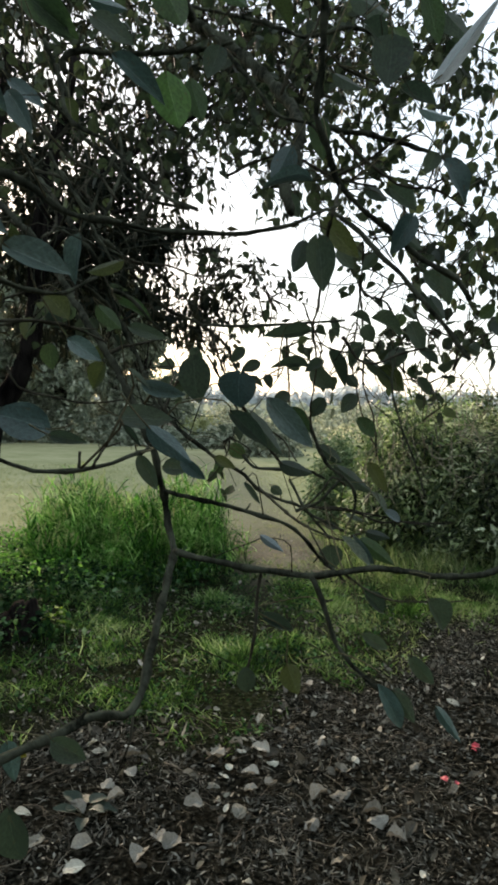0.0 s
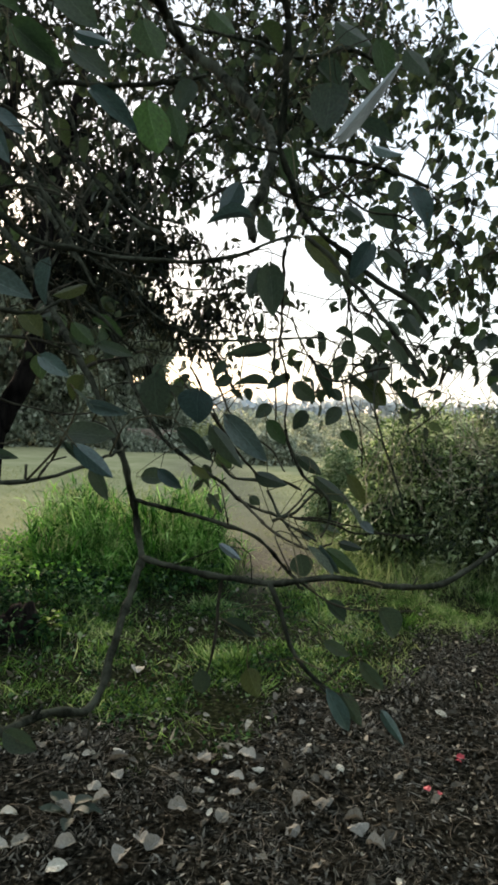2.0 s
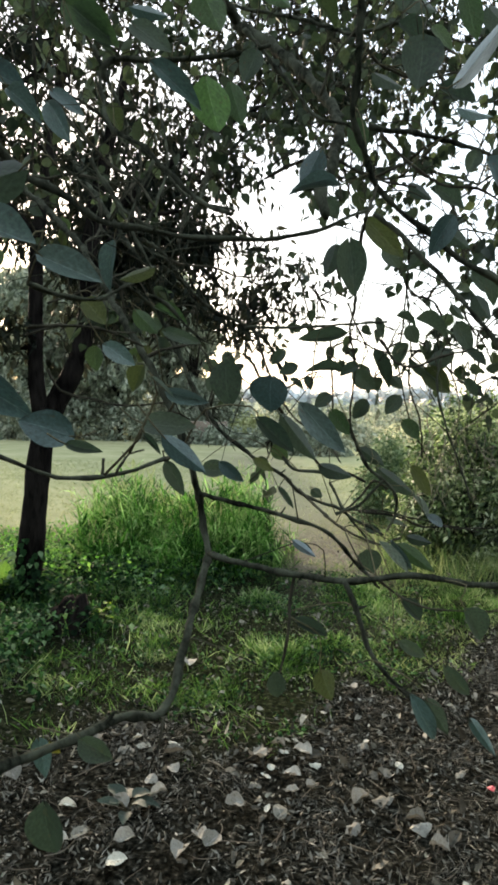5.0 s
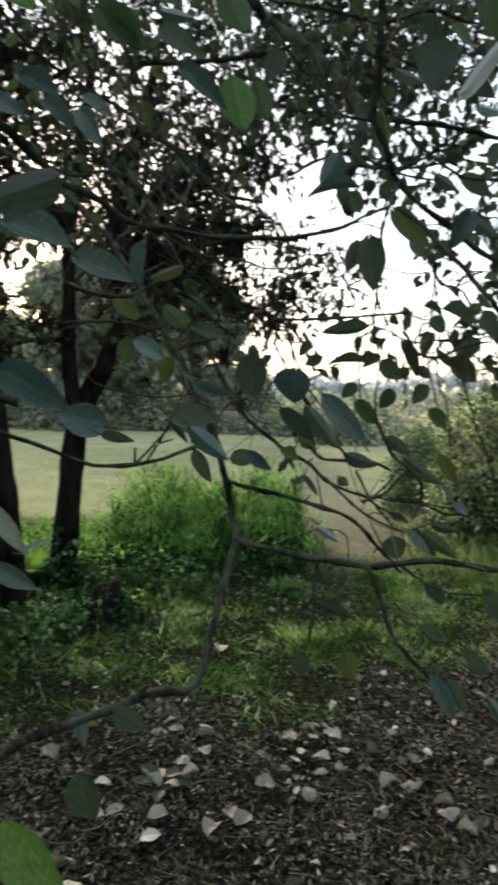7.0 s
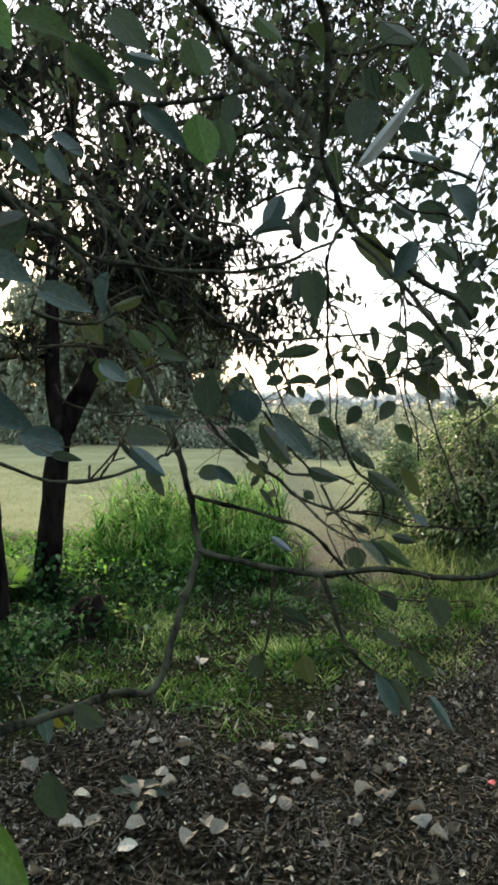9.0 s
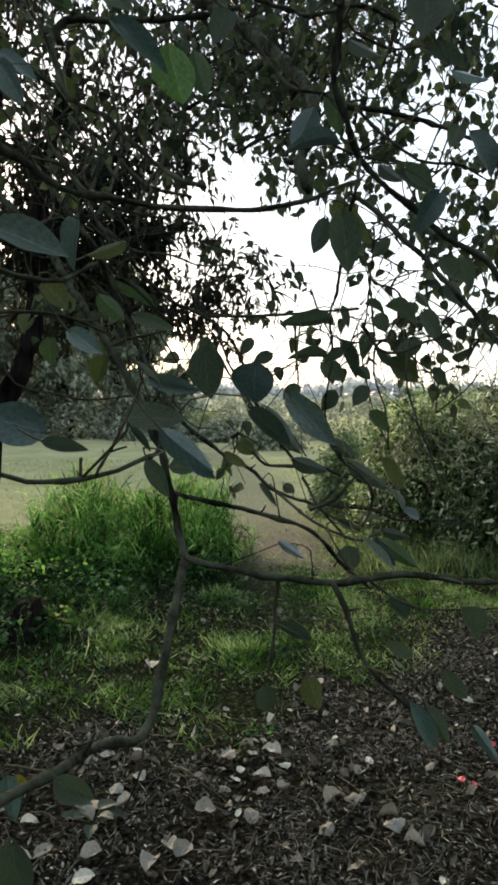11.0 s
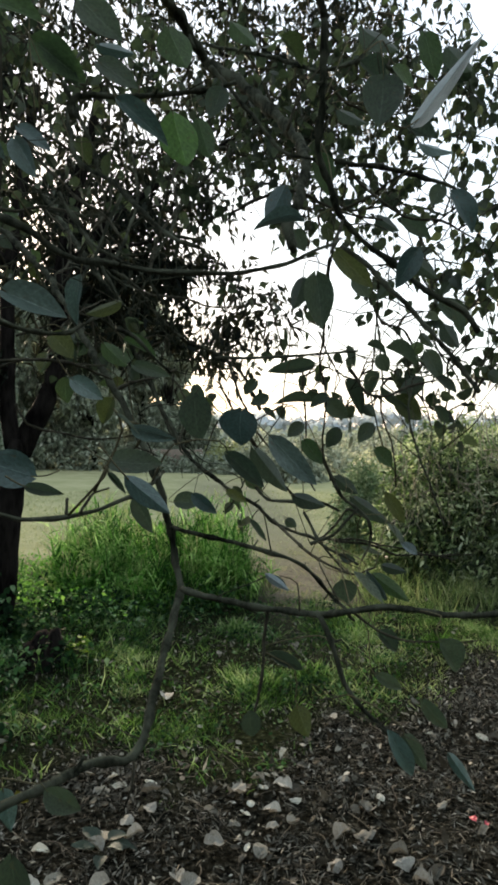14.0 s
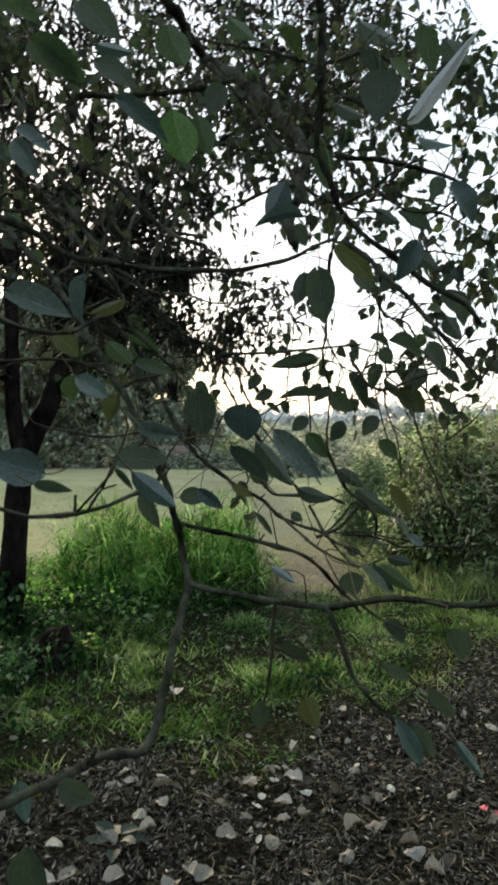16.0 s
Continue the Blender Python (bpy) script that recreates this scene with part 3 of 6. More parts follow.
def bush(name, base, rx, ry, h, count, size, material, label, category, shape=KITE, width=0.42, stems=30, group=""):
    e = tagged(new(name), label, category, group)
    e.location = base
    d = rng.normal(size=(count, 3))
    d /= np.linalg.norm(d, axis=1, keepdims=True)
    d[:, 2] = np.abs(d[:, 2])
    lump = np.array([0.86 + 0.22 * noise.noise(Vector(q) * 2.3 + Vector(base)) + 0.1 * noise.noise(Vector(q) * 6.0) for q in d])
    r = (rng.uniform(0.35, 1, count) ** 0.35 * lump)[:, None]
    p = d * r * np.array((rx, ry, h))
    pick = rng.randint(0, max(20, count // 11), count)
    p = p[pick] + rng.normal(size=(count, 3)) * size * 0.95
    d = d[pick]
    p[:, 2] = np.maximum(p[:, 2], 0.02)
    way = d * 0.6 + rng.normal(size=(count, 3)) * 0.6
    way[:, 2] -= 0.35
    sub("foliage", leaf_cloud("foliage", p, way, d + rng.normal(size=(count, 3)) * 0.5, rng.uniform(size * 0.6, size * 1.35, count), shape, width, material, 0.2), e, kind="stuff")
    st = []
    for _ in range(stems):
        q = Vector(d[rnd.randrange(count)]) * 0.9
        q = Vector((q.x * rx, q.y * ry, max(0.1, q.z * h)))
        st.append(tube(spline([Vector((q.x * 0.25, q.y * 0.25, -0.05)), Vector((q.x * 0.5, q.y * 0.5, q.z * 0.6)), q], 0.15), 0.008, 0.003, 4))
    sub("stem_spray", rods("stem_spray", st, M_TWIG), e, kind="stuff")
    return e


# Unseen trees added behind and beside the viewpoint to block sky light.
for bx, by in ((-7.5, -1.0), (-6.0, -4.2), (-3.2, -5.2), (-0.6, -4.6), (2.0, -5.0), (4.8, -4.0), (6.6, -1.0), (-6.8, 1.8), (6.2, 1.6), (-1.8, -7.5), (3.4, -7.5)):
    far_tree("unseen_shade_tree", (bx, by, 0), 6.0, 2.3, rnd.uniform(-0.5, 0.5), "trees of the grove behind the path", M_CROWN, "unseen dark leafy tree added to block light", 190)


def mud_wall():
    """A low weathered earthen wall with a rounded, slumped top."""
    m, n, l, b = shader("dried_mud")
    tc, t1 = n.new("ShaderNodeTexCoord"), n.new("ShaderNodeTexNoise")
    t1.inputs["Scale"].default_value, t1.inputs["Detail"].default_value = 3.5, 8
    l.new(tc.outputs["Object"], t1.inputs["Vector"])
    r = ramp(n, [(0.3, (0.1, 0.078, 0.058)), (0.7, (0.19, 0.15, 0.115))])
    l.new(t1.outputs[0], r.inputs[0])
    l.new(r.outputs[0], b.inputs["Base Color"])
    b.inputs["Roughness"].default_value = 0.95
    bp = n.new("ShaderNodeBump")
    bp.inputs["Distance"].default_value = 0.04
    l.new(t1.outputs[0], bp.inputs["Height"])
    l.new(bp.outputs[0], b.inputs["Normal"])
    bm = bmesh.new()
    bmesh.ops.create_cube(bm, size=1)
    bmesh.ops.scale(bm, vec=(2.0, 0.35, 0.8), verts=bm.verts)
    bmesh.ops.subdivide_edges(bm, edges=bm.edges, cuts=9, use_grid_fill=True)
    for v in bm.verts:
        v.co.z += 0.4
        k = noise.noise(v.co * 1.4)
        v.co.y += 0.05 * k
        v.co.z *= 1 + 0.1 * noise.noise(Vector((v.co.x * 1.1, 0, 4)))
        if v.co.z > 0.65:
            v.co.y *= 0.7
    me = bpy.data.meshes.new("low_mud_wall")
    bm.to_mesh(me)
    me.materials.append(m)
    ob = tagged(new("low_mud_wall", tag_shade(me)), "low weathered earthen wall at the far lawn edge", "wall")
    ob.location = (-3.2, 25.8, -0.02)
    ob.rotation_euler[2] = 0.06


mud_wall()
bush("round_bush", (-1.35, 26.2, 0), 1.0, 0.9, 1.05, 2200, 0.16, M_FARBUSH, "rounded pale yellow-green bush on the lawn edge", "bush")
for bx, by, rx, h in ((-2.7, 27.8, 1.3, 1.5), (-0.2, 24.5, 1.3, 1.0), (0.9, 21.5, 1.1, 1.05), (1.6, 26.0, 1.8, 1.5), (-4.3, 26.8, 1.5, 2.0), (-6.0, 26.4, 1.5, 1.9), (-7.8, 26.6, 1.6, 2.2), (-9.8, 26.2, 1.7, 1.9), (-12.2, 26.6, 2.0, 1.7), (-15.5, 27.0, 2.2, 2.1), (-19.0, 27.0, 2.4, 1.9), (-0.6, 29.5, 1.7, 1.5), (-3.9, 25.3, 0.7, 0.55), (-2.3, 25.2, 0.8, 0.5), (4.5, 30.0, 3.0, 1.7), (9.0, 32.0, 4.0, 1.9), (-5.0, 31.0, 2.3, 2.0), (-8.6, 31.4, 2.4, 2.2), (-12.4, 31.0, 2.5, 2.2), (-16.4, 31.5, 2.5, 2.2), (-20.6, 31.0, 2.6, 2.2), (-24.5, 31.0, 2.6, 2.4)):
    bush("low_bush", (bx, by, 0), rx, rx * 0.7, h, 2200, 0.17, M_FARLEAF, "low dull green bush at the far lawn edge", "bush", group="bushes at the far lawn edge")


# ---- woods on the skyline, haze put into their leaf colours ----
def woods(name, y, x0, x1, h, material, label):
    k = 5200
    x = rng.uniform(x0, x1, k)
    top = np.array([h * (0.75 + 0.5 * noise.noise(Vector((v * 9 / y, y, 0))) + 0.25 * noise.noise(Vector((v * 33 / y, y, 5)))) for v in x])
    p = np.stack([x, y + rng.uniform(-4, 4, k), top * rng.uniform(0, 1, k) ** 0.6], 1)
    ob = new(name, leaf_cloud(name, p, hang(k, 0.2), any_normal(k), rng.uniform(0.8, 1.8, k) * y / 120, KITE, 0.8, material))
    return tagged(ob, label, "woods", kind="stuff")


# Distance haze is mixed into both leaf colours; there is no real mist.
M_HEDGEROW = leaf_material("haze_tinted_hedgerow_leaf", [(0.0, (0.141, 0.18, 0.144)), (1.0, (0.226, 0.266, 0.219))], 0.9, 0.2, scale=0.6)
M_HAZE = leaf_material("haze_tinted_leaf", [(0.0, (0.3, 0.35, 0.37)), (1.0, (0.42, 0.46, 0.47))], 0.9, 0.2, scale=0.3)
woods("far_woods", 130, -120, 120, 4.2, M_HAZE, "low line of woods on the skyline, blue-grey haze put into its colour")
woods("hedgerow", 58, -55, 55, 1.5, M_HEDGEROW, "hedgerow far beyond the lawn, haze put into its pale grey-green")

# ---- creeper-covered hedge beside the path ----
for bx, by, rx, ry, h, k in ((1.55, 10.4, 0.5, 0.6, 1.38, 8000), (1.92, 9.6, 0.5, 0.6, 1.5, 8500)):
    bush("olive_scrub", (bx, by, 0), rx, ry, h, k, 0.062, M_SCRUB, "pale olive scrub thinning out towards the path", "bush", KITE, 0.36, 12, "bushes along the path")
for bx, by, rx, ry, h, k in ((2.2, 8.8, 0.95, 0.85, 1.92, 14000), (2.75, 9.6, 0.95, 0.8, 2.1, 8000)):
    bush("creeper_bush", (bx, by, 0), rx, ry, h, k, 0.072, M_BUSH, "dense creeper-covered bush with small green and yellowish leaves", "bush", KITE, 0.3, 90, "bushes along the path")
# right-hand shrubs: the hedge's shaded side is carried by their leaf tones
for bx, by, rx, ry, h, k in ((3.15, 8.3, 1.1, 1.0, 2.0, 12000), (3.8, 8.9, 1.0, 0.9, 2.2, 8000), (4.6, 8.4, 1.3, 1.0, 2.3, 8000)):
    bush("shade_toned_shrub", (bx, by, 0), rx, ry, h, k, 0.085, M_SHRUB, "green shrub beside the creeper bush, shade put into its leaf tones", "bush", KITE, 0.24, 110, "bushes along the path")


def vines(x0, x1, y0, count):
    """Dry tangled vine stems that hang over the face of the hedge."""
    st = []
    for _ in range(count):
        x, z = rnd.uniform(x0, x1), rnd.uniform(0.9, 2.1)
        lean, line = rnd.gauss(0.25, 0.55), []
        y = y0 + rnd.uniform(-0.05, 0.35)
        n = rnd.randrange(5, 9)
        for i in range(n):
            line.append(Vector((x, y + 0.28 * max(0.0, z - 1.3) ** 2, z)))
            lean += rnd.gauss(0, 0.4)
            x, y, z = x + 0.11 * math.sin(lean), y + rnd.gauss(0, 0.03), max(0.05, z - 0.13 * math.cos(lean))
        r = rnd.uniform(0.002, 0.0055)
        st.append(tube(spline(line, 0.06), r, r * 0.5, 5, 0.3))
    tagged(new("dry_vines", rods("dry_vines", st, M_VINE)), "pale dry vine stems tangled over the hedge", "vines", kind="stuff")


vines(1.35, 2.9, 7.95, 75)
vines(2.2, 4.0, 7.3, 50)
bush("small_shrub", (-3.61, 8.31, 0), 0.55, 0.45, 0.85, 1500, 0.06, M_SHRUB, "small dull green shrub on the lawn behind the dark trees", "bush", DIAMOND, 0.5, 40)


# ---- grass ----
def grass(name, spots, lo, hi, width, material, label, lean=0.35, category="grass", tall=None, droop=0.35, shape=STRIP):
    k = len(spots)
    way = rng.normal(size=(k, 3)) * lean
    way[:, 2] = 1.0
    nor = rng.normal(size=(k, 3))
    nor[:, 2] = 0.05
    s = np.array([lo + (hi - lo) * rnd.random() ** 1.4 for _ in range(k)])
    if tall:
        s *= np.array([tall(x, y) for x, y, _ in spots])
    tv = leaf_cloud(name, spots, way, nor, s, shape, width, material, 0.0)
    co = np.empty(len(tv.vertices) * 3, np.float32)
    tv.vertices.foreach_get("co", co)
    co = co.reshape(k, -1, 3)
    rel = co - spots[:, None]
    bend = (rel[:, :, 2:3] / s[:, None, None]) ** 2
    curl = rng.normal(size=(k, 1, 2)) * droop
    co[:, :, :2] += bend * curl * s[:, None, None]
    co[:, :, 2:3] -= bend * 0.15 * s[:, None, None]
    tv.vertices.foreach_set("co", co.reshape(-1))
    tv.update()
    return tagged(new(name, tv), label, category, kind="stuff")


def scatter(count, x0, x1, y0, y1, keep):
    out = []
    while len(out) < count:
        x, y = rnd.uniform(x0, x1), rnd.uniform(y0, y1)
        if rnd.random() < keep(x, y):
            out.append((x, y, ground_z(x, y) - 0.004))
    return np.array(out)


def clump_share(x, y):
    """Tall grass stand between the forked tree and the path."""
    e = ((x + 0.88) / 1.1) ** 2 + ((y - 8.0) / 1.1) ** 2 + 0.5 * noise.noise(Vector((x * 2.2, y * 2.2, 1)))
    return smooth(1.05, 0.55, e) if e > 0.55 else 1.0


def turf_share(x, y):
    li, la, pa = zones(x, y)
    patch = 0.26 + 1.9 * noise.noise(Vector((x * 1.9, y * 1.9, 4))) + 0.5 * noise.noise(Vector((x * 6, y * 6, 8)))
    return (1 - li) * (1 - pa) * (1 - la) * max(0.1, patch) * (1 - 0.8 * smooth(-0.7, -1.4, x) * smooth(7.0, 6.4, y))


def stand_height(x, y):
    lump = 0.85 + 0.35 * noise.noise(Vector((x * 1.6, y * 1.6, 5))) + 0.12 * noise.noise(Vector((x * 9, y * 9, 6)))
    return max(0.2, lump) * (0.32 + 0.68 * smooth(6.9, 8.1, y)) * (0.5 + 0.5 * clump_share(x, y))


def arching(name, foot, out, length, rise, droop, width, material, label, category, parent=None):
    """Long curved blades: foot places, outward directions, lengths, first slope and droop of each."""
    n, seg = len(foot), 6
    t = np.linspace(0, 1, seg + 1)[None, :, None]
    o = out / (np.linalg.norm(out, axis=1, keepdims=True) + 1e-9)
    flat = np.concatenate([o, np.zeros((n, 1))], 1)[:, None]
    side = np.stack([-o[:, 1], o[:, 0], rng.normal(size=n) * 0.35], 1)[:, None]
    L, R, D = length[:, None, None], rise[:, None, None], droop[:, None, None]
    mid = foot[:, None] + flat * L * t * np.sqrt(np.maximum(0.03, 1 - R ** 2)) + np.array((0, 0, 1.0)) * L * (R * t - D * t ** 2.2)
    wide = (width[:, None, None] if isinstance(width, np.ndarray) else width) * (0.45 + 1.1 * t - 1.52 * t ** 2)
    v = np.stack([mid - side * wide, mid - np.array((0, 0, 0.3)) * wide, mid + side * wide], 2).reshape(n, -1, 3)
    q = []
    for s in range(seg):
        a, c = 3 * s, 3 * s + 3
        q += [(a, a + 1, c + 1, c), (a + 1, a + 2, c + 2, c + 1)]
    f = (np.array(q)[None] + (np.arange(n) * v.shape[1])[:, None, None]).reshape(-1, 4)
    me = bpy.data.meshes.new(name)
    me.vertices.add(v.shape[0] * v.shape[1])
    me.vertices.foreach_set("co", v.reshape(-1).astype(np.float32))
    me.loops.add(f.size)
    me.loops.foreach_set("vertex_index", f.reshape(-1).astype(np.int32))
    me.polygons.add(len(f))
    me.polygons.foreach_set("loop_start", np.arange(0, f.size, 4, dtype=np.int32))
    me.update(calc_edges=True)
    me.validate()
    me.materials.append(material)
    tag_shade(me)
    return tagged(new(name, me), label, category, kind="stuff")


# leafy stalks of the tall stand, in bunches, with some seed heads above them
bunch = scatter(300, -2.3, 0.75, 6.9, 9.3, clump_share)
stalk_foot, leaf_foot, leaf_out, leaf_len, leaf_rise, leaf_droop, head_at, stems = [], [], [], [], [], [], [], []
for bx, by, bz in bunch:
    for _ in range(rnd.randrange(3, 7)):
        x, y = bx + rnd.gauss(0, 0.05), by + rnd.gauss(0, 0.05)
        h = stand_height(x, y) * rnd.uniform(0.5, 0.85)
        lean_x, lean_y = rnd.gauss(0, 0.14), rnd.gauss(0, 0.14)
        stems.append(tube([Vector((x + lean_x * h * u * u, y + lean_y * h * u * u, bz + h * u)) for u in (0, 0.3, 0.6, 0.85, 1)], 0.0028, 0.0012, 4))
        for i in range(rnd.randrange(4, 8)):
            u = rnd.uniform(0.12, 1.0)
            leaf_foot.append((x + lean_x * h * u * u, y + lean_y * h * u * u, bz + h * u))
            a = rnd.uniform(0, 6.28)
            leaf_out.append((math.cos(a), math.sin(a)))
            leaf_len.append(rnd.uniform(0.14, 0.34))
            leaf_rise.append(rnd.uniform(0.55, 0.97))
            leaf_droop.append(rnd.uniform(0.1, 0.75))
        if rnd.random() < 0.22:
            head_at.append((x + lean_x * h, y + lean_y * h, bz + h))
arching("tall_grass", np.array(leaf_foot), np.array(leaf_out), np.array(leaf_len), np.array(leaf_rise), np.array(leaf_droop), rng.uniform(0.005, 0.012, len(leaf_foot)), M_GRASS, "lush bright green tall grass with arching blades", "grass")
tagged(new("grass_stalks", rods("grass_stalks", stems, M_GRASS)), "upright green stalks of the tall grass", "grass", kind="stuff")
seeds, sway = [], []
for x, y, z in head_at:
    a, c = rnd.gauss(0, 0.25), rnd.gauss(0, 0.25)
    up = rnd.uniform(0.06, 0.2)
    stems = [(x + a * up * u, y + c * up * u, z + up * u) for u in np.linspace(0, 1, 9)]
    seeds += [q for q in stems for _ in range(1 if q[2] < z + up * 0.5 else 4)]
seeds = np.array(seeds)
way = rng.normal(size=seeds.shape) * 0.35
way[:, 2] += 1.0
tagged(new("grass_seed_heads", leaf_cloud("grass_seed_heads", seeds, way, any_normal(len(seeds), 0), rng.uniform(0.015, 0.03, len(seeds)), KITE, 0.2, M_SEED)), "narrow pale seed heads above the tall grass", "grass", kind="stuff")
grass("under_grass", scatter(5200, -2.4, 0.9, 6.7, 9.3, clump_share), 0.06, 0.42, 0.035, M_GRASS, "dense green undergrowth of the grass stand", 0.38, "grass", stand_height, 0.4)
grass("seeding_grass", scatter(500, -2.3, 0.7, 7.0, 9.2, clump_share), 0.55, 1.0, 0.008, M_SEED, "thin pale seeding grass stems above the stand", 0.2, "grass", stand_height, 0.15)


def tufts(count, each, spread, keep):
    """Blade feet bunched into tufts."""
    c = scatter(count, -3.2, 2.8, 3.9, 8.6, keep)
    p = np.repeat(c, each, axis=0)
    p[:, :2] += rng.normal(size=(len(p), 2)) * spread
    return p


def turf_height(x, y):
    return max(0.35, 0.85 + 1.3 * noise.noise(Vector((x * 2.6, y * 2.6, 14))))


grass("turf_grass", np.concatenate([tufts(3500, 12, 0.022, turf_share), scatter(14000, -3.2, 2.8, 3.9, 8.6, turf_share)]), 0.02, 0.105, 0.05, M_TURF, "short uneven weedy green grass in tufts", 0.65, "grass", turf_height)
tf = tufts(420, 7, 0.012, turf_share)
k = len(tf)
arching("broad_turf_grass", tf, rng.normal(size=(k, 2)), rng.uniform(0.06, 0.17, k), rng.uniform(0.35, 0.95, k), rng.uniform(0.2, 0.8, k), rng.uniform(0.0025, 0.005, k), M_TURF, "tufts of broad-bladed grass in the turf", "grass")
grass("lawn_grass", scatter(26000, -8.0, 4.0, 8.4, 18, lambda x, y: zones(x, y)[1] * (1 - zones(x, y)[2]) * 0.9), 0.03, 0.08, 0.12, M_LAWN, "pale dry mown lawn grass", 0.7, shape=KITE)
grass("hedge_foot_grass", scatter(5200, 0.95, 4.2, 6.9, 9.4, lambda x, y: smooth(6.9, 7.6, y) * smooth(path_x(y) + 0.3, path_x(y) + 0.6, x) * (0.65 + noise.noise(Vector((x * 3, y * 3, 1))))), 0.08, 0.4, 0.022, M_FOOT, "dry grass at the foot of the bushes", 0.3)
grass("path_grass", scatter(1500, 0.0, 1.4, 6.6, 10.5, lambda x, y: zones(x, y)[2] * max(0.0, 0.1 + 1.3 * noise.noise(Vector((x * 4, y * 4, 23))))), 0.02, 0.07, 0.06, M_LAWN, "sparse worn grass on the trodden path", 0.7)


def weeds(name, count, x0, x1, y0, y1, keep, hi, size, material, label, shape=DIAMOND, width=0.55):
    p = scatter(count, x0, x1, y0, y1, keep)
    p[:, 2] += np.array([rnd.uniform(0.01, hi) * (0.6 + 0.8 * abs(noise.noise(Vector((a * 2, b * 2, 9))))) for a, b, _ in p])
    n = any_normal(count, 1.6)
    w = rng.normal(size=(count, 3))
    w[:, 2] *= 0.4
    return tagged(new(name, leaf_cloud(name, p, w, n, rng.uniform(size * 0.6, size * 1.4, count), shape, width, material, 0.25)), label, "weeds", kind="stuff")


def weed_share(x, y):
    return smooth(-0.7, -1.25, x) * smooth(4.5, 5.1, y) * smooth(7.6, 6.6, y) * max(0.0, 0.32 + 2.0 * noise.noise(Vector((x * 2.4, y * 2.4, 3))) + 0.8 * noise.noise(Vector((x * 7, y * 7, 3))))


weeds("shade_weeds", 9500, -4.0, -0.6, 4.2, 7.6, weed_share, 0.28, 0.044, M_WEED, "broad-leaved weeds round the tree feet, shade put into their dark leaves")
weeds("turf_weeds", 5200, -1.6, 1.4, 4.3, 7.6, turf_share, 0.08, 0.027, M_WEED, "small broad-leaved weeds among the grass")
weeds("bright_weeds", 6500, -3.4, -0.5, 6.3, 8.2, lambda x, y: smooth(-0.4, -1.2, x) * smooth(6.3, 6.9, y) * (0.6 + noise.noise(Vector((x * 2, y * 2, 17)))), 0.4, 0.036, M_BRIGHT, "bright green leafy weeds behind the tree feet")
grass("shade_grass", scatter(5000, -4.0, -0.5, 4.2, 7.4, lambda x, y: smooth(-0.4, -1.0, x) * smooth(4.6, 5.2, y) * smooth(7.4, 6.8, y) * max(0.05, 0.5 + noise.noise(Vector((x * 3, y * 3, 41))))), 0.04, 0.2, 0.035, M_TURF, "dark grass blades between the shady weeds", 0.6)
grass("pale_turf", scatter(6500, 0.3, 3.0, 5.2, 8.2, lambda x, y: (1 - 0.9 * zones(x, y)[0]) * smooth(0.3, 0.9, x) * max(0.08, 0.5 + 1.2 * noise.noise(Vector((x * 2.5, y * 2.5, 52))))), 0.02, 0.09, 0.06, M_FOOT, "short pale grass thinning out beside the path", 0.8)
weeds("bank_weeds", 1300, -2.3, 0.5, 6.7, 7.7, lambda x, y: clump_share(x, y + 0.35), 0.3, 0.045, M_WEED, "broad-leaved weeds at the foot of the tall grass")


def trunk_creeper():
    """Ivy-like leaves climbing the foot of the forked tree and spilling to the ground."""
    n = 230
    h = 0.5 * rng.uniform(0, 1, n) ** 2.4
    a = rng.uniform(2.6, 6.8, n)
    r = 0.115 + 0.05 * rng.uniform(0, 1, n) + 0.25 * np.maximum(0, 0.25 - h) * rng.uniform(0, 2, n)
    p = np.stack([-1.785 + r * np.cos(a), 6.45 + 0.1 * h + r * np.sin(a), 0.02 + h], 1)
    way = np.stack([0.6 * np.cos(a), 0.6 * np.sin(a), -0.9 + 0 * a], 1) + rng.normal(size=(n, 3)) * 0.45
    nor = np.stack([np.cos(a), np.sin(a), 0.6 + 0 * a], 1) + rng.normal(size=(n, 3)) * 0.3
    tagged(new("trunk_creeper", leaf_cloud("trunk_creeper", p, way, nor, rng.uniform(0.03, 0.065, n), HEART, 0.8, M_WEED, 0.1)), "dull green creeper leaves climbing the dark trunk foot", "creeper", kind="stuff")


trunk_creeper()


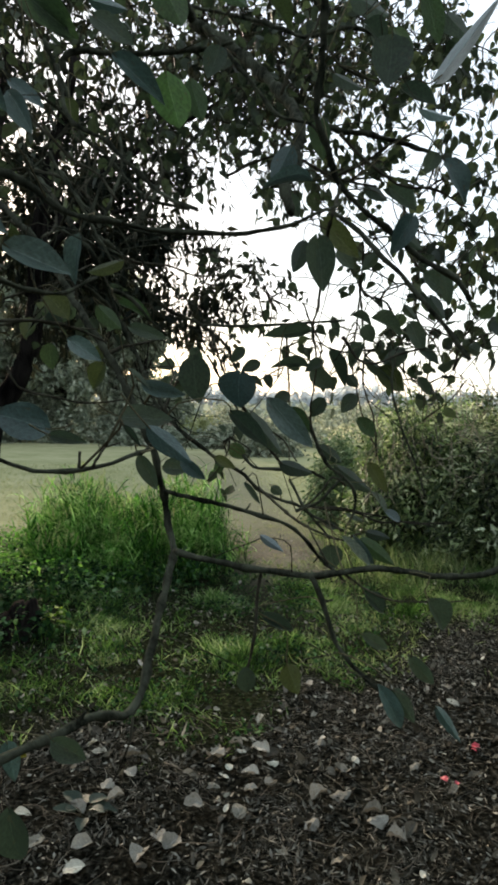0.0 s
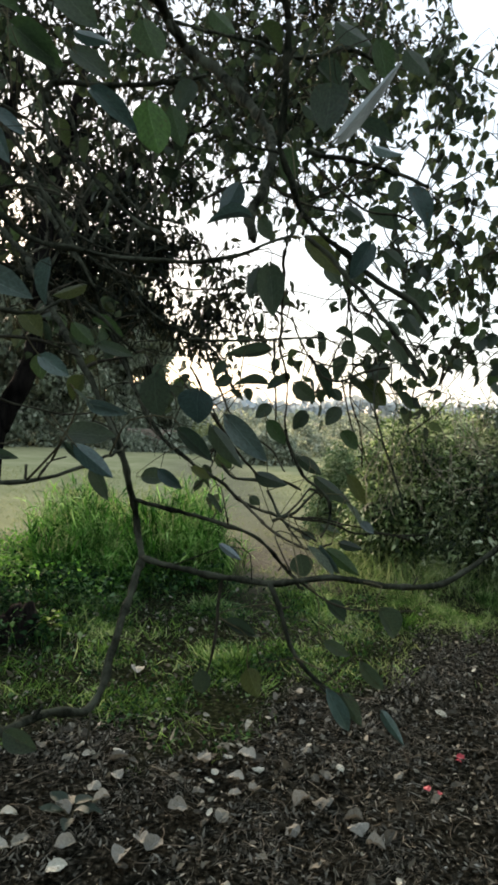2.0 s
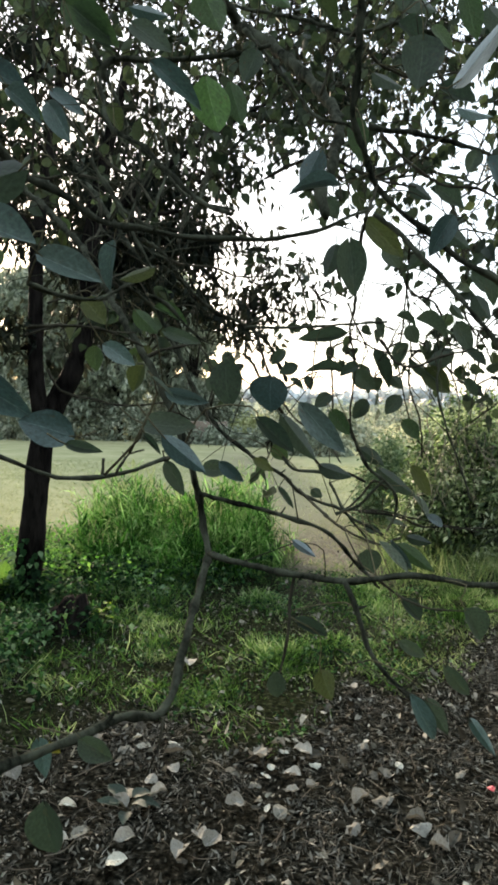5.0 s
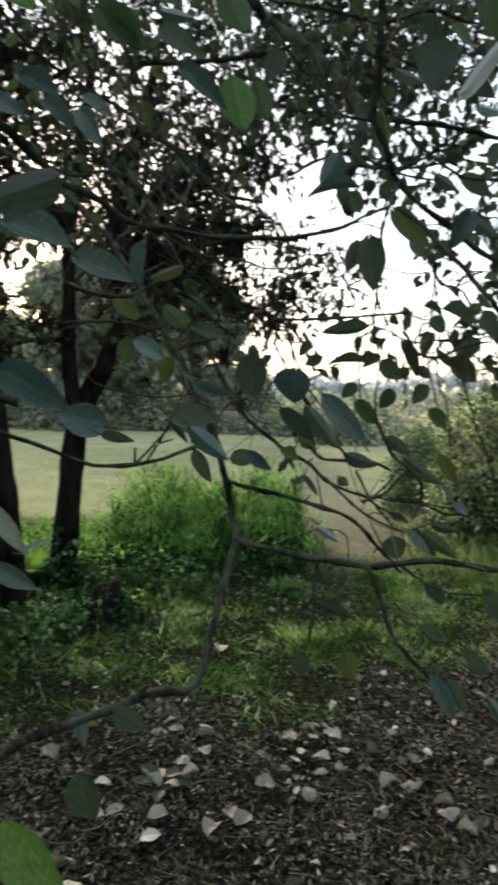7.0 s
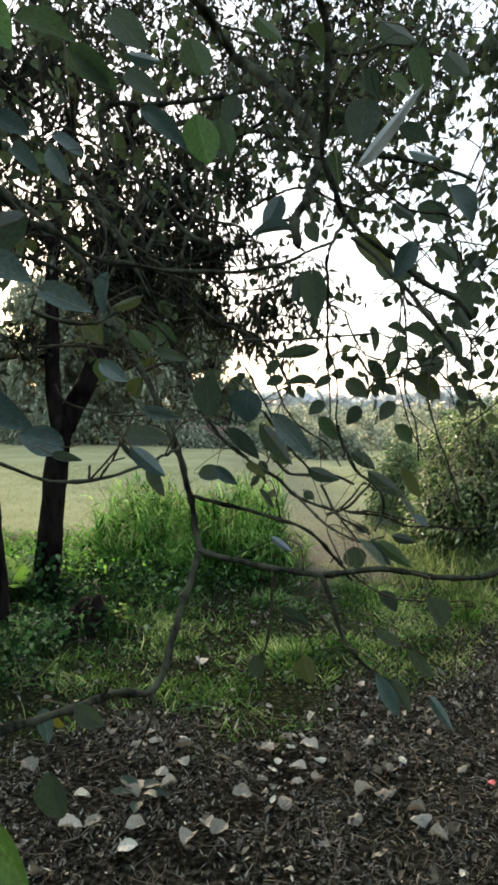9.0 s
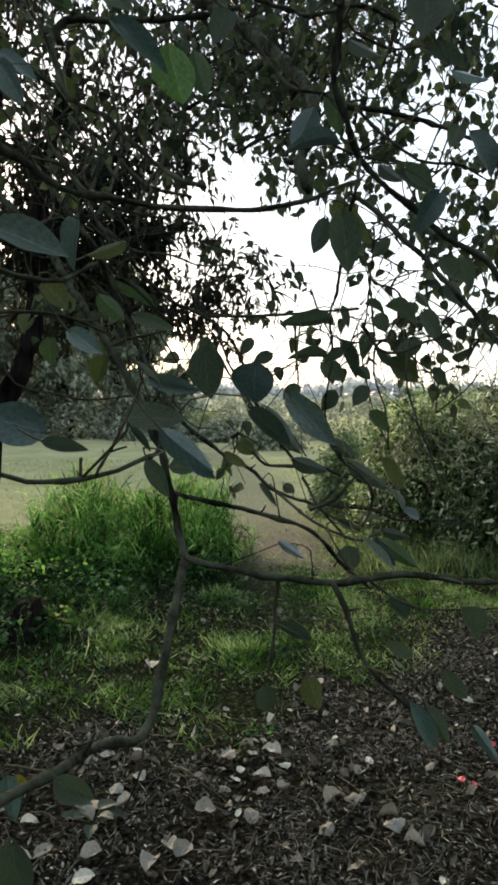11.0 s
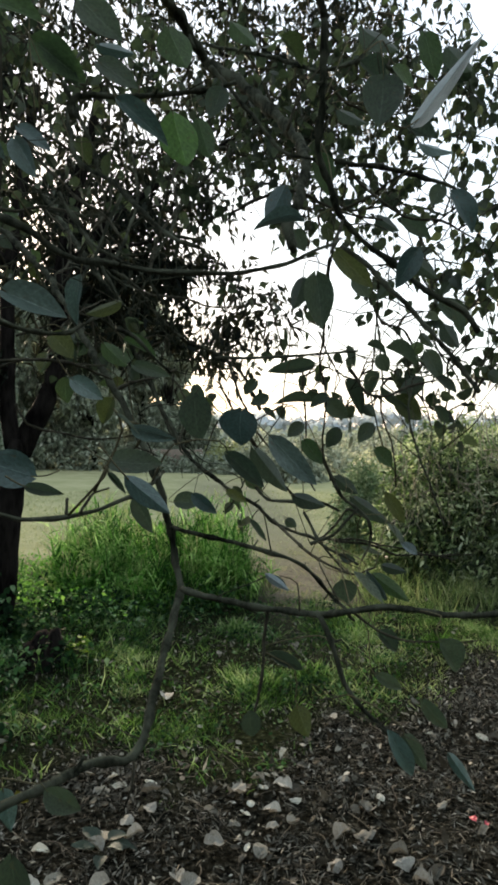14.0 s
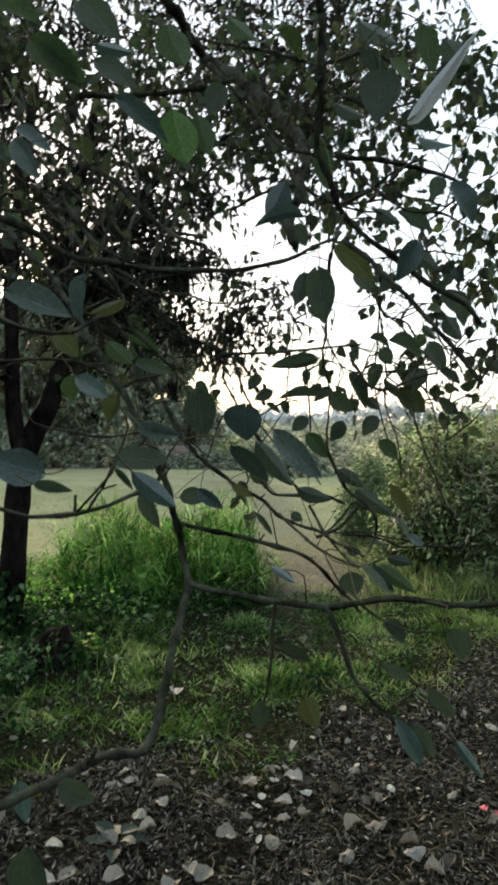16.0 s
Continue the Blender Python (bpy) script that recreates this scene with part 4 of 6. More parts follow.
def stump(x, y):
    """A dark mass with a broken rim, added in place of a shaded hollow."""
    vs, fs, n = [], [], 12
    for i, (h, r) in enumerate(((-0.03, 0.21), (0.04, 0.16), (0.09, 0.13), (0.15, 0.115), (0.13, 0.07), (0.06, 0.05))):
        for k in range(n):
            a = 2 * math.pi * k / n
            rr = r * (1 + 0.5 * noise.noise(Vector((math.cos(a) * 2, math.sin(a) * 2, i * 0.3))))
            top = h + (0.16 * noise.noise(Vector((math.cos(a) * 1.6, math.sin(a) * 1.6, 9))) if i in (3, 4) else 0)
            vs.append((rr * math.cos(a), rr * math.sin(a), top))
    for i in range(5):
        for k in range(n):
            fs.append((i * n + k, i * n + (k + 1) % n, (i + 1) * n + (k + 1) % n, (i + 1) * n + k))
    fs.append(tuple(5 * n + k for k in range(n)))
    ob = tagged(new("hollow_mass", tag_shade(mesh_of("hollow_mass", vs, fs, M_TRUNK))), "dark broken-rimmed mass standing in for a shaded hollow among weeds", "stump")
    ob.location = (x, y, 0)
    k = 260
    a, r = rng.uniform(0, 6.28, k), rng.uniform(0.13, 0.34, k)
    p = np.stack([x + r * np.cos(a), y + 0.8 * r * np.sin(a), 0.02 + rng.uniform(0, 0.17, k) * np.maximum(0.2, 1.4 - 3.4 * r)], 1)
    tagged(new("stump_weeds", leaf_cloud("stump_weeds", p, rng.normal(size=(k, 3)) * (1, 1, 0.4), any_normal(k, 1.0), rng.uniform(0.025, 0.06, k), HEART, 0.7, M_WEED, 0.1)), "weeds growing over the dark stand-in mass", "weeds", kind="stuff")


stump(-1.26, 5.85)


# ---- litter under the tree ----
def litter_share(x, y):
    return zones(x, y)[0]


def strew(name, count, lo, hi, shape, width, material, lift, tilt, curl, label, category, stray=0.0):
    p = scatter(count, -3.2, 3.4, 0.4, 7.0, lambda x, y: stray * (y < 6.6) + (1 - stray) * litter_share(x, y) * smooth(3.4, 2.6, abs(x)) * smooth(0.4, 1.4, y) * min(1.0, max(0.06, 0.4 + 1.3 * noise.noise(Vector((x * 3.1, y * 3.1, lo * 900))) + 0.6 * noise.noise(Vector((x * 11, y * 11, hi * 700))))))
    p[:, 2] += rng.uniform(lift * 0.4, lift, count)
    w = rng.normal(size=(count, 3))
    w[:, 2] *= tilt
    return tagged(new(name, leaf_cloud(name, p, w, any_normal(count, 1.2), rng.uniform(lo, hi, count), shape, width, material, curl)), label, category, kind="stuff")


strew("leaf_litter", 44000, 0.009, 0.034, DIAMOND, 0.3, M_LITTER, 0.026, 0.6, -0.25, "brown crumbled leaf litter on bare soil", "leaf litter", 0.16)
strew("brown_leaves", 1500, 0.018, 0.055, HEART, 0.6, M_BROWN, 0.026, 0.7, -0.5, "small curled brown leaves on the soil", "fallen leaves", 0.03)
strew("dry_straw", 40000, 0.018, 0.07, KITE, 0.036, M_LITTER, 0.032, 0.4, 0.05, "dry straw and fine twigs strewn on the soil", "straw")
sticks = []
for x, y, z in scatter(900, -2.4, 2.6, 2.3, 5.6, litter_share):
    a, s = rnd.uniform(0, 6.28), rnd.uniform(0.05, 0.24)
    line = []
    for i in range(5):
        line.append(Vector((x, y, z + 0.018 + 0.012 * rnd.random())))
        a += rnd.gauss(0, 0.45)
        x, y = x + math.cos(a) * s / 4, y + math.sin(a) * s / 4
    sticks.append(tube(spline(line, 0.04), rnd.uniform(0.001, 0.0028), 0.0008, 3))
tagged(new("litter_twigs", rods("litter_twigs", sticks, M_STICK)), "thin dry twigs and stalks strewn on the soil", "twigs", kind="stuff")
k = 560
p = scatter(k, -1.1, 2.4, 4.2, 9.4, lambda x, y: 0.8 * max(zones(x, y)[2], 1 - zones(x, y)[1]) * max(0.0, 0.5 + noise.noise(Vector((x * 1.2, y * 1.2, 31)))))
p[:, 2] += rng.uniform(0.015, 0.05, k)
w = rng.normal(size=(k, 3))
w[:, 2] *= 0.4
tagged(new("dry_leaf_flecks", leaf_cloud("dry_leaf_flecks", p, w, any_normal(k, 1.6), rng.uniform(0.02, 0.05, k), HEART, 0.6, M_FLECK, 0.15)), "small dry leaves caught in the grass", "fallen leaves", kind="stuff")


def big_leaf(name, shape_w, curl, cup, seed, material, fine=9, crumple=0.0, full=0.68, taper=0.3):
    """A single leaf one metre long along y: ovate with a drawn-out tip, folded at the midrib, wavy at the edge."""
    vs, fs, ribs = [], [], []
    cols = (-1, -0.8, -0.45, -0.06, 0, 0.06, 0.45, 0.8, 1)
    for i in range(fine + 1):
        t = i / fine
        wd = max(0.004, (math.sin(math.pi * t ** 0.8) ** full * (1 - taper * t ** 3) * 0.47 + 0.02 * (1 - t)) * shape_w)
        lap = -0.11 * (1 - t) ** 3
        for c in cols:
            z = cup * abs(c) ** 1.3 * wd - curl * t * t + 0.05 * math.sin(t * 10 + seed * 2 + 2 * c) * abs(c) * wd
            z += crumple * noise.noise(Vector((c * wd * 5, t * 5, seed * 3.7)))
            z += 0.008 * (1 - t) if c == 0 else 0
            vs.append((c * wd + 0.05 * math.sin(2.5 * t + seed) * t, t + lap * abs(c) ** 1.5, z))
            ribs.append(1.0 if c == 0 else 0.0)
    n = len(cols)
    for i in range(fine):
        for j in range(n - 1):
            fs.append((i * n + j, i * n + j + 1, (i + 1) * n + j + 1, (i + 1) * n + j))
    me = tag_shade(mesh_of(name, vs, fs, material))
    me.attributes.new("rib", "FLOAT", "POINT").data.foreach_set("value", ribs)
    return me


DEAD = [big_leaf("dead_leaf", w, c, u, s, M_DEAD, 12, 0.13, 0.6, 0.25) for w, c, u, s in ((0.85, 0.15, 0.3, 1), (0.75, -0.35, 0.5, 2), (0.8, 0.35, -0.4, 3), (0.65, 0.1, 0.8, 4), (0.9, -0.4, 0.35, 5), (0.5, 0.4, 1.1, 6), (0.75, -0.25, -0.5, 7))]
BLEACHED = [big_leaf("dead_leaf", w, c, u, s, M_BLEACHED, 12, 0.15, 0.6, 0.25) for w, c, u, s in ((0.95, 0.15, 0.7, 1), (0.85, -0.22, 0.95, 2), (0.9, 0.2, -0.5, 3), (0.75, 0.1, 1.2, 4), (1.05, -0.2, 0.7, 5))]
spots = scatter(258, -1.9, 2.2, 2.75, 5.6, lambda x, y: litter_share(x, y) ** 2 * (0.45 + 1.3 * noise.noise(Vector((x * 2, y * 2, 12)))) + 0.03)
for i, (x, y, z) in enumerate(spots):
    ob = tagged(new("dead_leaf", DEAD[i % 7]), "grey-brown dry heart-shaped leaf lying on the soil", "fallen leaf", "fallen leaves")
    s = 0.028 + 0.045 * rnd.random() ** 1.4
    ob.matrix_world = Matrix.Translation((x, y, z + 0.022)) @ Euler((rnd.uniform(-0.35, 0.35), rnd.uniform(-0.35, 0.35), rnd.uniform(0, 6.28))).to_matrix().to_4x4() @ Matrix.Scale(s, 4)
for i, (x, y, s) in enumerate([(-0.31, 5.24, 0.093), (-0.78, 6.29, 0.051), (0.32, 5.37, 0.043), (0.53, 4.95, 0.060), (0.62, 5.00, 0.068), (-0.59, 4.29, 0.060), (-0.25, 4.21, 0.076), (0.71, 3.95, 0.085), (0.56, 3.91, 0.081), (0.13, 4.24, 0.085), (0.01, 3.60, 0.076), (-0.26, 3.62, 0.076), (0.76, 3.76, 0.085), (0.81, 3.67, 0.068), (0.39, 4.26, 0.076), (0.34, 4.08, 0.068), (0.41, 4.01, 0.060), (-0.27, 4.03, 0.068), (-0.20, 3.92, 0.068), (0.12, 3.87, 0.076), (-0.07, 3.59, 0.076), (0.73, 4.12, 0.060), (0.65, 4.39, 0.051), (0.27, 4.33, 0.060), (-0.83, 3.94, 0.076), (-0.57, 3.58, 0.085), (-0.03, 3.67, 0.068), (0.56, 3.77, 0.060), (0.81, 3.82, 0.068), (0.29, 3.96, 0.051), (-0.18, 4.06, 0.060), (-0.33, 3.79, 0.068)]):
    ob = tagged(new("dead_leaf", BLEACHED[i % 5]), "large pale dry heart-shaped leaf lying on the soil", "fallen leaf", "fallen leaves")
    ob.matrix_world = Matrix.Translation((x, y, ground_z(x, y) + 0.03)) @ Euler((rnd.uniform(-0.15, 0.2), rnd.uniform(-0.2, 0.2), rnd.uniform(0, 6.28))).to_matrix().to_4x4() @ Matrix.Scale(s, 4)


M_RED, _n, _l, _b = shader("red_petal")
_b.inputs["Base Color"].default_value = (0.42, 0.03, 0.045, 1)
_b.inputs["Roughness"].default_value = 0.55
RED = big_leaf("red_petal", 0.9, 0.3, 0.5, 3, M_RED, 8, 0.12)
for x, y, s, a in ((1.137, 4.061, 0.035, 0.4), (1.18, 4.05, 0.025, 2.6), (1.372, 4.354, 0.04, 1.1), (1.33, 4.33, 0.025, 4.0)):
    ob = tagged(new("red_petal", RED), "small crumpled red petal on the soil", "petal", "red petals")
    ob.matrix_world = Matrix.Translation((x, y, ground_z(x, y) + 0.02)) @ Euler((0.2, -0.2, a)).to_matrix().to_4x4() @ Matrix.Scale(s, 4)

# ---- broad-leaved plant between the two dark trunks ----
dock = tagged(new("dock_plant"), "bright green broad-leaved plant between the dark trunks", "plant")
dock.location = (-2.05, 6.59, 0)
M_DOCK = leaf_material("dock_leaf", [(0.0, (0.08, 0.16, 0.04)), (1.0, (0.17, 0.27, 0.08))], 0.5, 0.4, joined=False, gloss=0.3)
DOCK = [big_leaf("leaf", 0.45, c, u, s, M_DOCK) for c, u, s in ((0.3, 0.3, 1), (0.15, 0.5, 2), (0.4, 0.2, 3))]
for i in range(11):
    a = i * 2.4
    ob = sub("leaf", DOCK[i % 3], dock)
    tilt = 0.35 + 0.5 * ((i * 7) % 5) / 5
    ob.matrix_basis = Matrix.Translation((0.05 * math.cos(a), 0.05 * math.sin(a), 0.0)) @ Matrix.Rotation(a - math.pi / 2, 4, "Z") @ Matrix.Rotation(math.pi / 2 - tilt, 4, "X") @ Matrix.Scale(0.3 + 0.03 * ((i * 3) % 7), 4)

M_HERB = leaf_material("herb_leaf", [(0.0, (0.05, 0.13, 0.02)), (1.0, (0.15, 0.25, 0.035))], 0.6, 0.4, joined=False, gloss=0.1)
M_SEEDLING = leaf_material("seedling_leaf", [(0.0, (0.024, 0.0408, 0.0288)), (1.0, (0.0528, 0.0744, 0.0552))], 0.6, 0.2, joined=False, gloss=0.2)


def small_plant(name, x, y, count, size, tall, material, label):
    """A low plant of a few ovate leaves that spread from one foot on bent stalks."""
    plant = tagged(new(name), label, "plant")
    plant.location = (x, y, ground_z(x, y))
    shapes = [big_leaf("leaf", 0.75, c, u, s, material, 8, 0.05) for c, u, s in ((0.25, 0.4, 1), (-0.1, 0.5, 2), (0.4, 0.3, 3))]
    for i in range(count):
        a, up = i * 2.4, tall * (0.3 + 0.7 * ((i * 5) % count) / count)
        top = Vector((0.45 * size * math.cos(a), 0.45 * size * math.sin(a), up))
        v, f = tube(spline([Vector((0, 0, -0.01)), top * 0.6 + Vector((0, 0, 0.1 * up)), top], 0.02), 0.0014, 0.0009, 5)
        sub("stem", tag_shade(mesh_of("stem", v, f, M_STALK)), plant)
        leaf = sub("leaf", shapes[i % 3], plant)
        leaf.matrix_basis = Matrix.Translation(top) @ Matrix.Rotation(a - math.pi / 2, 4, "Z") @ Matrix.Rotation(0.5 - 0.7 * ((i * 3) % 5) / 5, 4, "X") @ Matrix.Scale(size * (0.75 + 0.1 * ((i * 3) % 5)), 4)


small_plant("weed_seedling", -0.327, 3.802, 9, 0.085, 0.06, M_SEEDLING, "small grey-green seedling standing in the leaf litter")
small_plant("leafy_herb", -1.035, 5.917, 14, 0.07, 0.16, M_HERB, "small yellow-green leafy herb beside the dark stand-in mass")

# ---- the near tree: limbs, twigs and round leaves ----
near_tree = tagged(new("near_tree"), "young spreading tree with thin brown branches and round heart-shaped leaves", "tree")
near_tree.location = (-1.15, 0.35, 0)
N_OFF = Vector(near_tree.location)
SAMPLES = []


def near_branch(name, r0, r1, pts):
    q = spline(pts, 0.014)
    shift, amp = rnd.random() * 50, min(0.006, 0.003 + 0.35 * min(r0, r1))
    for i in range(1, len(q) - 1):
        q[i] = q[i] + amp * noise.noise_vector(q[i] * 16 + Vector((shift, 0, 0)))
    for a in q[::4]:
        SAMPLES.append(a)
    v, f = tube(q, r0, r1, 9 if r0 > 0.004 else 6, 0.7, rnd.random() * 9)
    for i in range(3, len(q) - 3):
        if rnd.random() < 0.055:
            rr = r0 + (r1 - r0) * i / len(q)
            d = Vector((rnd.uniform(-1, 1), rnd.uniform(-0.5, 0.5), rnd.uniform(-1, 1))).normalized()
            d = (d - d.project(q[i + 1] - q[i])).normalized() + 0.5 * (q[i + 1] - q[i]).normalized()
            s = rnd.uniform(1.8, 4.0) * rr + rnd.uniform(0, 0.004) * max(1.0, q[i].y - 1.0)
            sv, sf = tube([q[i], q[i] + d * s * 0.5, q[i] + d * s + Vector((0, 0, 0.2 * s))], rr * 0.6, rr * 0.3, 6, 0.4, i)
            f += [tuple(k + len(v) for k in face) for face in sf]
            v += sv
    return sub(name, tag_shade(mesh_of(name, [a - N_OFF for a in v], f, M_LIMB if name != "twig" else M_TWIG)), near_tree)


LEAF_MESH = {key: [big_leaf("leaf", 1.0, c, u, s, LEAF[key]) for c, u, s in ((0.08, 0.18, 1), (0.22, 0.4, 2), (-0.08, -0.25, 3), (0.3, 0.7, 4), (-0.2, 0.5, 5))] for key in LEAF}


def near_leaf(key, base, tip, wide, face=None):
    """A leaf from its foot to its tip; wide is its breadth against its length."""
    b, t = Vector(base), Vector(tip)
    y = (t - b)
    size = y.length
    y.normalize()
    n = Vector(face or (rnd.uniform(-0.35, 0.35), -1.0, rnd.uniform(0.0, 0.7)))
    x = y.cross(n).normalized()
    z = x.cross(y)
    m = Matrix((x * wide * 0.98, y, z)).transposed().to_4x4()
    ob = sub("leaf", rnd.choice(LEAF_MESH[key]), near_tree, LEAF_LABEL[key])
    ob.matrix_basis = Matrix.Translation(b - N_OFF) @ m @ Matrix.Scale(size, 4)
    near = sorted(SAMPLES, key=lambda s: (s - b).length_squared)
    foot = near[rnd.randrange(0, min(20, len(near)))]
    far = (foot - b).length
    if far < (0.13 if b.y < 2.4 else 0.28):
        mid = foot * 0.4 + b * 0.6 + Vector((rnd.uniform(-0.25, 0.25) * far, rnd.uniform(-0.1, 0.1) * far, rnd.uniform(0.1, 0.4) * far))
        back = b - y * size * 0.25 + Vector((0, 0, 0.12 * size))
        into = ob.matrix_basis.inverted()
        sv, sf = tube(spline([foot - N_OFF, mid - N_OFF, back - N_OFF, b - N_OFF], 0.02), 0.0013, 0.0008, 5)
        sub("stalk", tag_shade(mesh_of("stalk", [into @ q for q in sv], sf, M_STALK)), ob, "thin pale leaf stalk")
    elif b.y < 2.1:
        into = ob.matrix_basis.inverted()
        lift = Vector((rnd.uniform(-0.3, 0.3), 0.2, rnd.uniform(0.3, 0.7))) * size * 0.5
        sv, sf = tube(spline([b - y * size * 0.6 + lift - N_OFF, b - y * size * 0.3 + lift * 0.35 - N_OFF, b - N_OFF], 0.01), 0.0007, 0.0006, 5)
        sub("stalk", tag_shade(mesh_of("stalk", [into @ q for q in sv], sf, M_STALK)), ob, "thin pale leaf stalk")
    else:
        foot = near[rnd.randrange(0, min(6, len(near)))]
        far = min(0.35, (foot - b).length)
        swing = Vector((rnd.uniform(-0.5, 0.5), rnd.uniform(-0.15, 0.15), rnd.uniform(0.1, 0.5))) * far
        line = spline([foot, foot * 0.6 + b * 0.4 + swing, foot * 0.2 + b * 0.8 + swing * 0.5, b], 0.02)
        SAMPLES.extend(line[1:-1:3])
        v, f = tube([q - N_OFF for q in line], 0.0006 + 0.0013 * smooth(1.9, 2.8, b.y), 0.0006, 6, 0.4, far)
        sub("twig", tag_shade(mesh_of("twig", v, f, M_TWIG)), near_tree)
    return ob


# trunk and the boughs that carry the lower branches
near_branch("trunk", 0.085, 0.05, [(-1.15, 0.35, -0.1), (-1.13, 0.37, 0.5), (-1.1, 0.42, 1.1), (-1.04, 0.5, 1.9), (-0.95, 0.6, 2.7), (-0.8, 0.75, 3.6)])
near_branch("bough", 0.034, 0.006, [(-1.1, 0.42, 1.05), (-0.75, 0.8, 1.12), (-0.35, 1.35, 1.22), (0.020, 1.760, 1.300)])
near_branch("bough", 0.026, 0.004, [(-1.06, 0.47, 1.6), (-0.7, 0.85, 1.66), (-0.35, 1.3, 1.66), (0.068, 1.753, 1.605)])
near_branch("bough", 0.05, 0.013, [(-0.8, 0.75, 3.55), (-0.62, 1.4, 3.5), (-0.3, 2.3, 3.0), (0.115, 3.200, 2.630)])
near_branch("bough", 0.03, 0.0054, [(-0.85, 0.7, 3.3), (-0.4, 1.3, 3.4), (0.15, 1.95, 2.95), (0.378, 2.300, 2.214)])
near_branch("bough", 0.03, 0.0048, [(-0.98, 0.56, 2.5), (-0.8, 1.0, 2.6), (-0.5, 1.6, 2.35), (-0.030, 2.100, 1.875)])
near_branch("limb", 0.0054, 0.0082, [(0.020, 1.760, 1.300), (-0.007, 1.875, 1.249), (0.023, 1.965, 1.231), (0.056, 2.033, 1.220), (0.088, 2.121, 1.203), (0.120, 2.178, 1.183), (0.135, 2.225, 1.220), (0.146, 2.283, 1.277), (0.152, 2.361, 1.318), (0.152, 2.417, 1.353), (0.132, 2.452, 1.426), (0.126, 2.421, 1.500), (0.103, 2.422, 1.559), (0.057, 2.475, 1.633), (0.002, 2.528, 1.714), (-0.072, 2.634, 1.804), (-0.214, 2.846, 1.967), (-0.462, 3.143, 2.179), (-0.856, 3.514, 2.448)])
near_branch("branch", 0.0054, 0.0046, [(0.378, 2.300, 2.214), (0.377, 2.307, 2.143), (0.376, 2.314, 2.101), (0.372, 2.321, 2.065), (0.373, 2.329, 2.033), (0.384, 2.336, 2.004), (0.395, 2.343, 1.979), (0.406, 2.350, 1.949), (0.424, 2.357, 1.927), (0.455, 2.364, 1.903), (0.490, 2.371, 1.882), (0.521, 2.379, 1.857), (0.570, 2.386, 1.826), (0.606, 2.393, 1.807), (0.634, 2.400, 1.774)])
near_branch("limb", 0.0155, 0.0075, [(0.115, 3.200, 2.630), (0.196, 3.086, 2.526), (0.267, 2.971, 2.420), (0.317, 2.857, 2.322), (0.354, 2.743, 2.224), (0.363, 2.629, 2.149), (0.361, 2.514, 2.074), (0.344, 2.400, 1.991), (0.327, 2.350, 1.937), (0.334, 2.300, 1.883)])
near_branch("branch", 0.0078, 0.0045, [(0.448, 2.900, 2.242), (0.496, 2.900, 2.231), (0.571, 2.900, 2.219), (0.659, 2.900, 2.197), (0.747, 2.900, 2.166)])
near_branch("branch", 0.0048, 0.0042, [(0.435, 2.600, 1.965), (0.492, 2.571, 1.908), (0.521, 2.543, 1.869), (0.549, 2.514, 1.833), (0.571, 2.486, 1.795), (0.600, 2.457, 1.755), (0.619, 2.429, 1.716), (0.637, 2.400, 1.679)])
near_branch("twig", 0.0028, 0.0018, [(0.415, 2.380, 1.954), (0.384, 2.200, 1.852), (0.384, 2.288, 1.814), (0.385, 2.375, 1.765), (0.386, 2.463, 1.741), (0.397, 2.550, 1.711), (0.412, 2.638, 1.675), (0.414, 2.725, 1.634), (0.417, 2.813, 1.574), (0.442, 2.900, 1.495)])
near_branch("twig", 0.0040, 0.0030, [(0.638, 3.500, 2.118), (0.661, 3.629, 2.056), (0.674, 3.757, 2.002), (0.687, 3.886, 1.898), (0.693, 4.014, 1.782), (0.733, 4.143, 1.652), (0.805, 4.271, 1.486), (0.879, 4.400, 1.380)])
near_branch("branch", 0.0046, 0.0016, [(-0.030, 2.100, 1.875), (0.008, 2.100, 1.859), (0.033, 2.100, 1.843), (0.071, 2.100, 1.822), (0.122, 2.100, 1.813), (0.172, 2.100, 1.806), (0.241, 2.100, 1.803), (0.297, 2.100, 1.809), (0.322, 2.100, 1.814), (0.358, 2.150, 1.841), (0.394, 2.200, 1.871)])
near_branch("branch", 0.0060, 0.0035, [(-0.035, 2.450, 2.145), (-0.039, 2.450, 2.163), (-0.025, 2.450, 2.178), (-0.003, 2.450, 2.184), (0.061, 2.450, 2.178), (0.134, 2.450, 2.183), (0.197, 2.450, 2.187), (0.242, 2.450, 2.200)])
near_branch("branch", 0.0045, 0.0030, [(-0.091, 2.600, 2.230), (-0.071, 2.550, 2.164), (-0.039, 2.500, 2.090), (0.029, 2.450, 2.039), (0.082, 2.400, 1.981), (0.142, 2.350, 1.922), (0.197, 2.300, 1.885)])
near_branch("branch", 0.0040, 0.0030, [(0.163, 3.000, 1.793), (0.259, 3.000, 1.793), (0.354, 3.000, 1.797), (0.435, 3.000, 1.803), (0.517, 3.000, 1.811)])
near_branch("twig", 0.0012, 0.0010, [(0.085, 1.660, 1.474), (0.092, 1.660, 1.458), (0.085, 1.660, 1.436), (0.080, 1.660, 1.419), (0.076, 1.660, 1.393), (0.077, 1.660, 1.371), (0.085, 1.660, 1.365)])
near_branch("twig", 0.0018, 0.0011, [(0.125, 2.178, 1.178), (0.121, 2.176, 1.142), (0.109, 2.184, 1.105), (0.094, 2.203, 1.073)])
